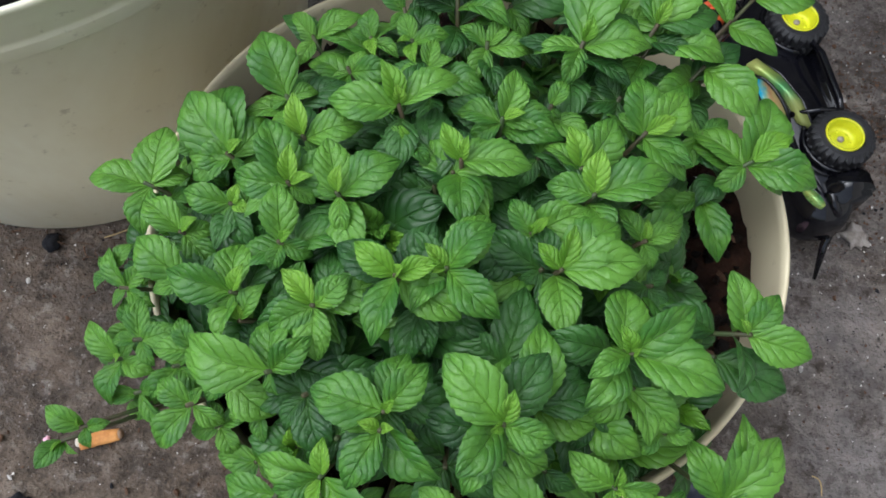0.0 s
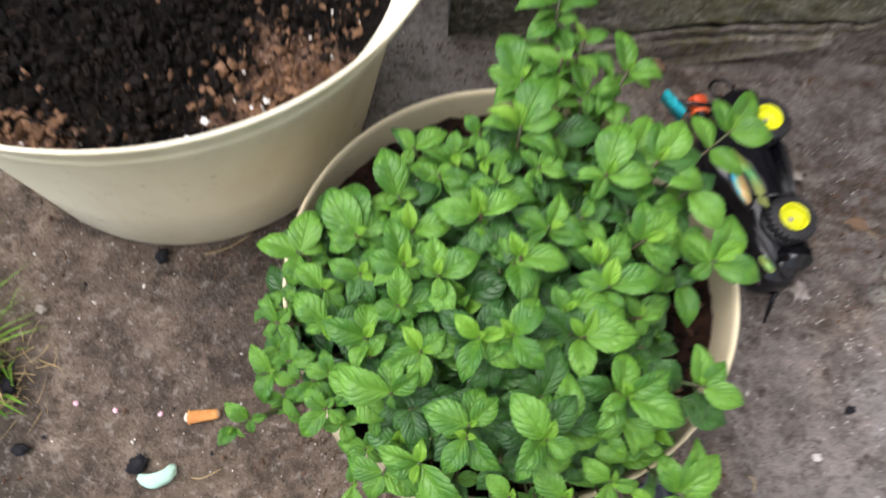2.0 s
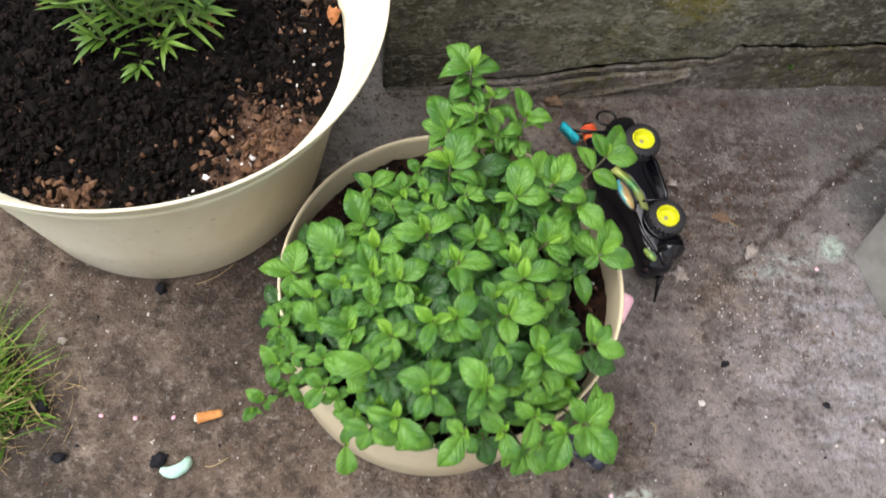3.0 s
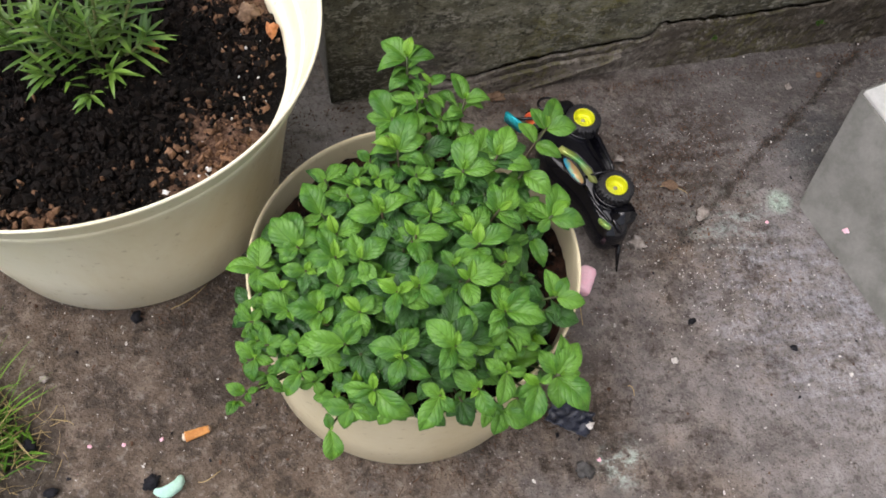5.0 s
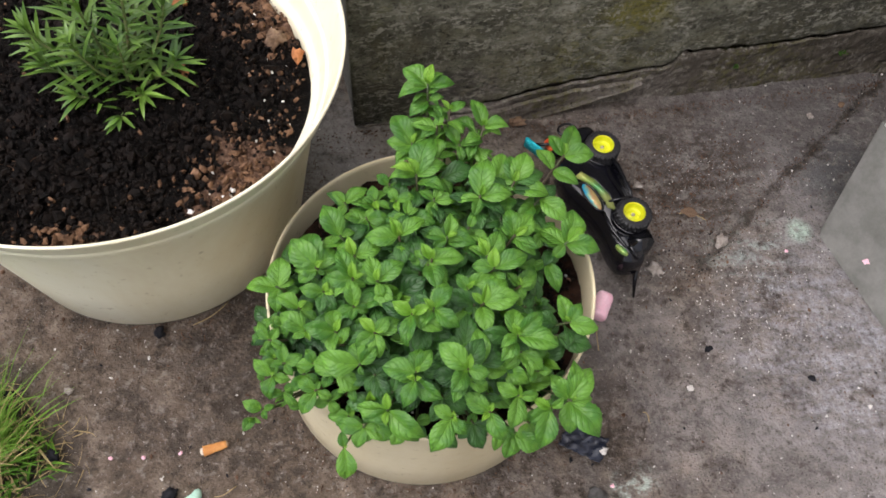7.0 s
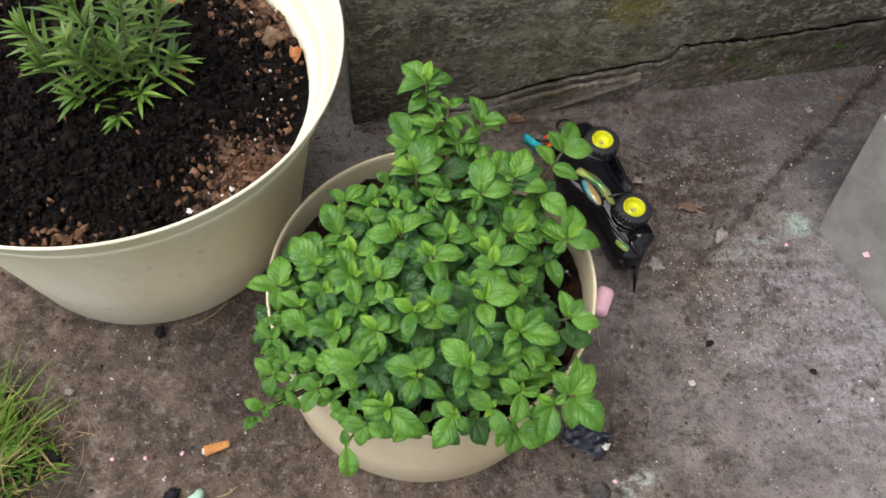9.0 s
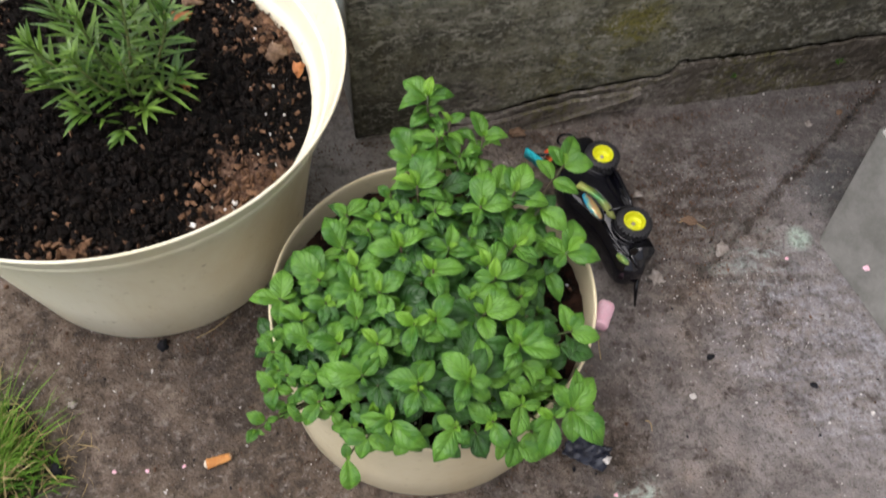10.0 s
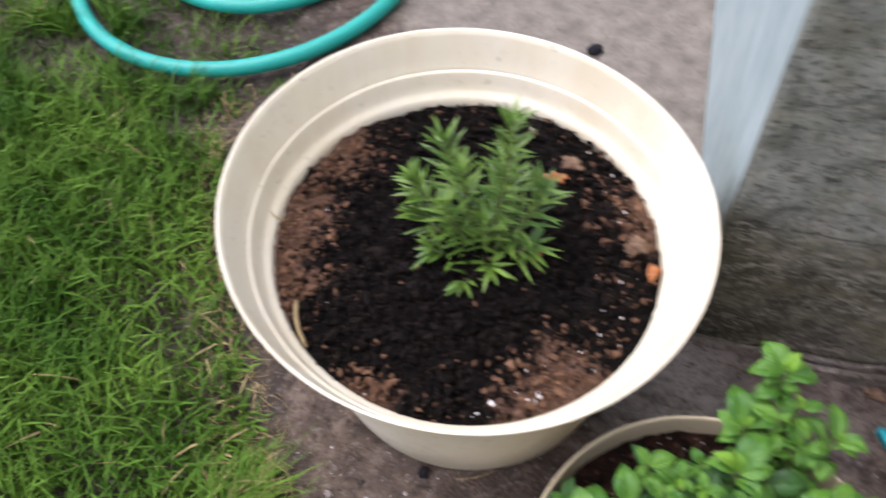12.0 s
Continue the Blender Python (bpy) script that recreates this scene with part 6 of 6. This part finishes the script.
def dead_leaf(x, y, turn, size, lift=0.003):
    bm = mint_leaf(int(x * 1000), 0.35, 0.12, 0.30)
    ob = part("dead_leaf", bm, M_DRYLEAF)
    ob.matrix_world = pose(x, y, lift, 0, 0, turn) @ Matrix.Scale(size, 4)
    tagged(ob, "small dry brown leaf on the concrete", "leaf", "dead leaves on the concrete")


for x, y, turn, size in ((0.392, 0.405, 165, 0.022), (0.63, 0.545, 40, 0.013), (-0.39, 0.235, 120, 0.02)):
    dead_leaf(x, y, turn, size)


def grit():
    r = random.Random(17)
    pale, dark, fallen = [], [], []
    for _ in range(11000):
        x, y = r.uniform(-0.55, 0.85), r.uniform(-0.05, 0.60)
        if r.random() > 0.45 + 0.9 * noise.noise(Vector((x * 9, y * 9, 5))) + (0.15 if x < 0.3 else 0):
            continue
        if LAWN(x, y) < 0.0:
            continue
        s = r.uniform(0.0003, 0.0009) if r.random() < 0.90 else r.uniform(0.0009, 0.0024)
        kind = r.random()
        (pale if kind < 0.26 else dark if kind < 0.40 else fallen).append((x, y, s * 0.3, s))
    for _ in range(700):
        t = r.random()
        w = r.gauss(0, 0.010)
        x, y = 0.78 - 0.44 * t + w * 0.6, 0.645 - 0.34 * t - w * 0.8
        (dark if r.random() < 0.5 else fallen).append((x, y, -0.002, r.uniform(0.0004, 0.0013)))
    for _ in range(1500):
        a = r.uniform(0, 6.28)
        c, rad = (SMALL, 0.132) if r.random() < 0.5 else (BIG, 0.162)
        q = rad + abs(r.gauss(0, 0.022))
        x, y = c.x + q * math.cos(a), c.y + q * math.sin(a)
        (dark if r.random() < 0.35 else fallen).append((x, y, 0, r.uniform(0.0003, 0.0011)))
    for _ in range(1500):
        x, y = r.gauss(0.44, 0.07), r.gauss(0.47, 0.030)
        kind = r.random()
        (pale if kind < 0.08 else dark if kind < 0.15 else fallen).append((x, y, 0, r.uniform(0.0003, 0.0010)))
    for _ in range(420):
        x, y = r.gauss(0.40, 0.07), r.gauss(0.28, 0.05)
        (pale if r.random() < 0.75 else dark).append((x, y, 0, r.uniform(0.0004, 0.0011)))
    for _ in range(900):
        x, y = r.gauss(0.345, 0.035), r.gauss(0.40, 0.045)
        (dark if r.random() < 0.12 else fallen).append((x, y, 0, r.uniform(0.0004, 0.0014)))
    for _ in range(1100):
        p = WALL @ Vector((r.uniform(0.06, 0.95), -0.032 - abs(r.gauss(0, 0.010)), 0))
        fallen.append((p.x, p.y, 0.0003, r.uniform(0.0004, 0.0013)))
    for _ in range(90):
        x, y = -0.015 + r.gauss(0, 0.030), 0.566 - abs(r.gauss(0, 0.014))
        fallen.append((x, y, 0.0004, r.uniform(0.0005, 0.0018)))
    tagged(scatter("pale_grit", pale, M_WHITE), "pale grit strewn over the concrete", "grit", kind="stuff")
    tagged(scatter("dark_grit", dark, M_COAL), "dark crumbs of dirt strewn over the concrete", "grit", kind="stuff")
    tagged(scatter("brown_grit", fallen, M_BARK), "brown crumbs of bark strewn over the concrete", "grit", kind="stuff")


grit()


def litter(name, label, spots, low, high, material, seed):
    """Short dry strands lying flat at the given places."""
    r = np.random.default_rng(seed)
    verts, faces = [], []
    for i, (x, y) in enumerate(spots):
        d, bend = r.uniform(0, 6.28), r.uniform(-0.5, 0.5)
        length, w, top = r.uniform(low, high), r.uniform(0.0002, 0.0007), r.uniform(0.0002, 0.0025)
        for k in range(4):
            q = k / 3
            px, py = x + length * q * math.cos(d + bend * q), y + length * q * math.sin(d + bend * q)
            pz = 0.0012 + top * math.sin(math.pi * q)
            ww = w * (1 - 0.6 * q)
            verts += [(px - ww * math.sin(d), py + ww * math.cos(d), pz), (px + ww * math.sin(d), py - ww * math.cos(d), pz), (px, py, pz + ww)]
            if k:
                b = (i * 4 + k) * 3
                faces += [(b - 3 + j, b - 3 + (j + 1) % 3, b + (j + 1) % 3, b + j) for j in range(3)]
    tagged(raw(name, verts, faces, material), label, "litter", kind="stuff")


rng = random.Random(71)
edge_spots, pot_spots = [], []
while len(edge_spots) < 950:
    x, y = rng.uniform(-0.75, -0.22), rng.uniform(0.02, 0.75)
    if -0.09 < LAWN(x, y) < 0.01 + abs(rng.gauss(0, 0.02)) and math.hypot(x - BIG.x, y - BIG.y) > 0.17:
        edge_spots.append((x, y))
for centre, radius, count in ((BIG, 0.165, 260), (SMALL, 0.142, 240)):
    for _ in range(count):
        a, q = rng.uniform(0, 6.28), radius + abs(rng.gauss(0, 0.022))
        pot_spots.append((centre.x + q * math.cos(a), min(0.55, centre.y + q * math.sin(a))))
for _ in range(160):
    pot_spots.append((rng.gauss(0.40, 0.06), rng.gauss(0.44, 0.04)))
litter("straw_litter", "dry straw strewn along the edge of the lawn", edge_spots, 0.005, 0.028, M_STRAW, 5)
litter("fibre_litter", "brown fibres of dirt strewn on the concrete", pot_spots, 0.003, 0.012, M_BARK, 6)


# ---- lawn ----
def lawn():
    r = np.random.default_rng(5)
    n = 150000
    x, y = r.uniform(-1.75, -0.12, n), r.uniform(-0.25, 1.6, n)
    dense = np.array([noise.noise(Vector((a * 6, b * 6, 2))) for a, b in zip(x, y)])
    edge = LAWN(x, y) + 0.035 * np.array([noise.noise(Vector((a * 11, b * 11, 7))) for a, b in zip(x, y)])
    hose_d = np.abs(np.hypot(x + 0.83, y - 1.07))
    patch = np.array([noise.noise(Vector((a * 9, b * 9, 31))) for a, b in zip(x, y)])
    bare = (hose_d < 0.40) & (x > -1.05) & (patch < 0.18)
    bare |= (y > 0.70) & (y < 0.92) & (x > -1.30) & (patch < 0.1)
    keep = (edge < -0.012) & (r.random(n) < np.clip(0.9 + dense, 0.2, 1)) & (~bare | (r.random(n) < 0.38)) & (np.hypot(x - BIG.x, y - BIG.y) > 0.17) & (np.abs(np.hypot(x + 0.8525, y - 1.0765) - 0.300) > 0.020)
    keep &= r.random(n) < np.clip(np.minimum(np.minimum(x + 1.75, 1.6 - y), y + 0.25) / 0.35, 0.0, 1.0)
    tuft = 620
    tx, ty = r.normal(-0.415, 0.016, tuft), r.normal(0.210, 0.022, tuft)
    x, y = np.concatenate([x[keep], tx]), np.concatenate([y[keep], ty])
    edge, bare = np.concatenate([edge[keep], np.full(tuft, -0.05)]), np.concatenate([bare[keep], np.zeros(tuft, bool)])
    n = len(x)
    height = np.where(r.random(n) < 0.4, r.uniform(0.012, 0.030, n), r.uniform(0.026, 0.070, n)) * np.where(bare, 0.5, 1.0) * np.clip(0.55 - edge * 4, 0.6, 1.1)
    lean = r.uniform(0, 2 * np.pi, n)
    lean = np.where(r.random(n) < 0.55, r.normal(-0.1, 0.9, n), lean)
    amount = r.uniform(0.25, 1.15, n)
    width = r.uniform(0.0007, 0.0019, n)
    # the tuft by the concrete: long, thin, swept one way
    width[-tuft:] *= 0.62
    height[-tuft:] = r.uniform(0.040, 0.078, tuft)
    lean[-tuft:] = r.normal(0.75, 0.55, tuft)
    turn = lean + np.pi / 2 + r.normal(0, 0.5, n)
    verts = np.zeros((n, 7, 3))
    for k, (s, w) in enumerate(((0, 0.9), (0.36, 1.0), (0.7, 0.75), (1.0, 0.0))):
        px = x + np.cos(lean) * amount * height * s ** 1.7
        py = y + np.sin(lean) * amount * height * s ** 1.7
        pz = -0.014 + height * (s - 0.22 * amount * s * s)
        if k < 3:
            for j, sign in ((0, 1), (1, -1)):
                verts[:, 2 * k + j] = np.stack([px + sign * w * width * np.cos(turn), py + sign * w * width * np.sin(turn), pz], 1)
        else:
            verts[:, 6] = np.stack([px, py, pz], 1)
    quad = np.array([(0, 1, 3, 2), (2, 3, 5, 4)])
    offs = (np.arange(n) * 7)[:, None, None]
    dry = r.random(n) < np.where(edge > -0.06, 0.16, 0.008)
    for name, pick, material, label in (("grass", ~dry, M_GRASS, "uneven green lawn grass along the concrete"), ("dry_grass", dry, M_STRAW, "dry straw-coloured grass among the lawn")):
        v = verts[pick]
        k = len(v)
        offs = (np.arange(k) * 7)[:, None, None]
        faces = (quad[None] + offs).reshape(-1, 4).tolist() + (np.array([[(4, 5, 6)]]) + offs).reshape(-1, 3).tolist()
        tagged(raw(name, v.reshape(-1, 3).tolist(), faces, material), label, "grass", kind="stuff")


    # coarser grass away over the lawn
    n = 170000
    x, y = r.uniform(-7.0, 0.5, n), r.uniform(-5.0, 7.0, n)
    keep = (LAWN(x, y) < -0.03) & (r.random(n) > np.clip(np.minimum(np.minimum(x + 1.75, 1.6 - y), y + 0.25) / 0.30, 0.0, 1.0))
    x, y = x[keep], y[keep]
    n = len(x)
    h, a, w = r.uniform(0.04, 0.10, n), r.uniform(0, 2 * np.pi, n), r.uniform(0.008, 0.016, n)
    tri = np.zeros((n, 3, 3))
    tri[:, 0] = np.stack([x - w * np.sin(a), y + w * np.cos(a), np.full(n, -0.014)], 1)
    tri[:, 1] = np.stack([x + w * np.sin(a), y - w * np.cos(a), np.full(n, -0.014)], 1)
    tri[:, 2] = np.stack([x + 0.6 * h * np.cos(a), y + 0.6 * h * np.sin(a), h - 0.014], 1)
    tagged(raw("grass", tri.reshape(-1, 3).tolist(), np.arange(3 * n).reshape(-1, 3).tolist(), M_GRASS), "green lawn stretching away from the concrete", "grass", kind="stuff")


lawn()
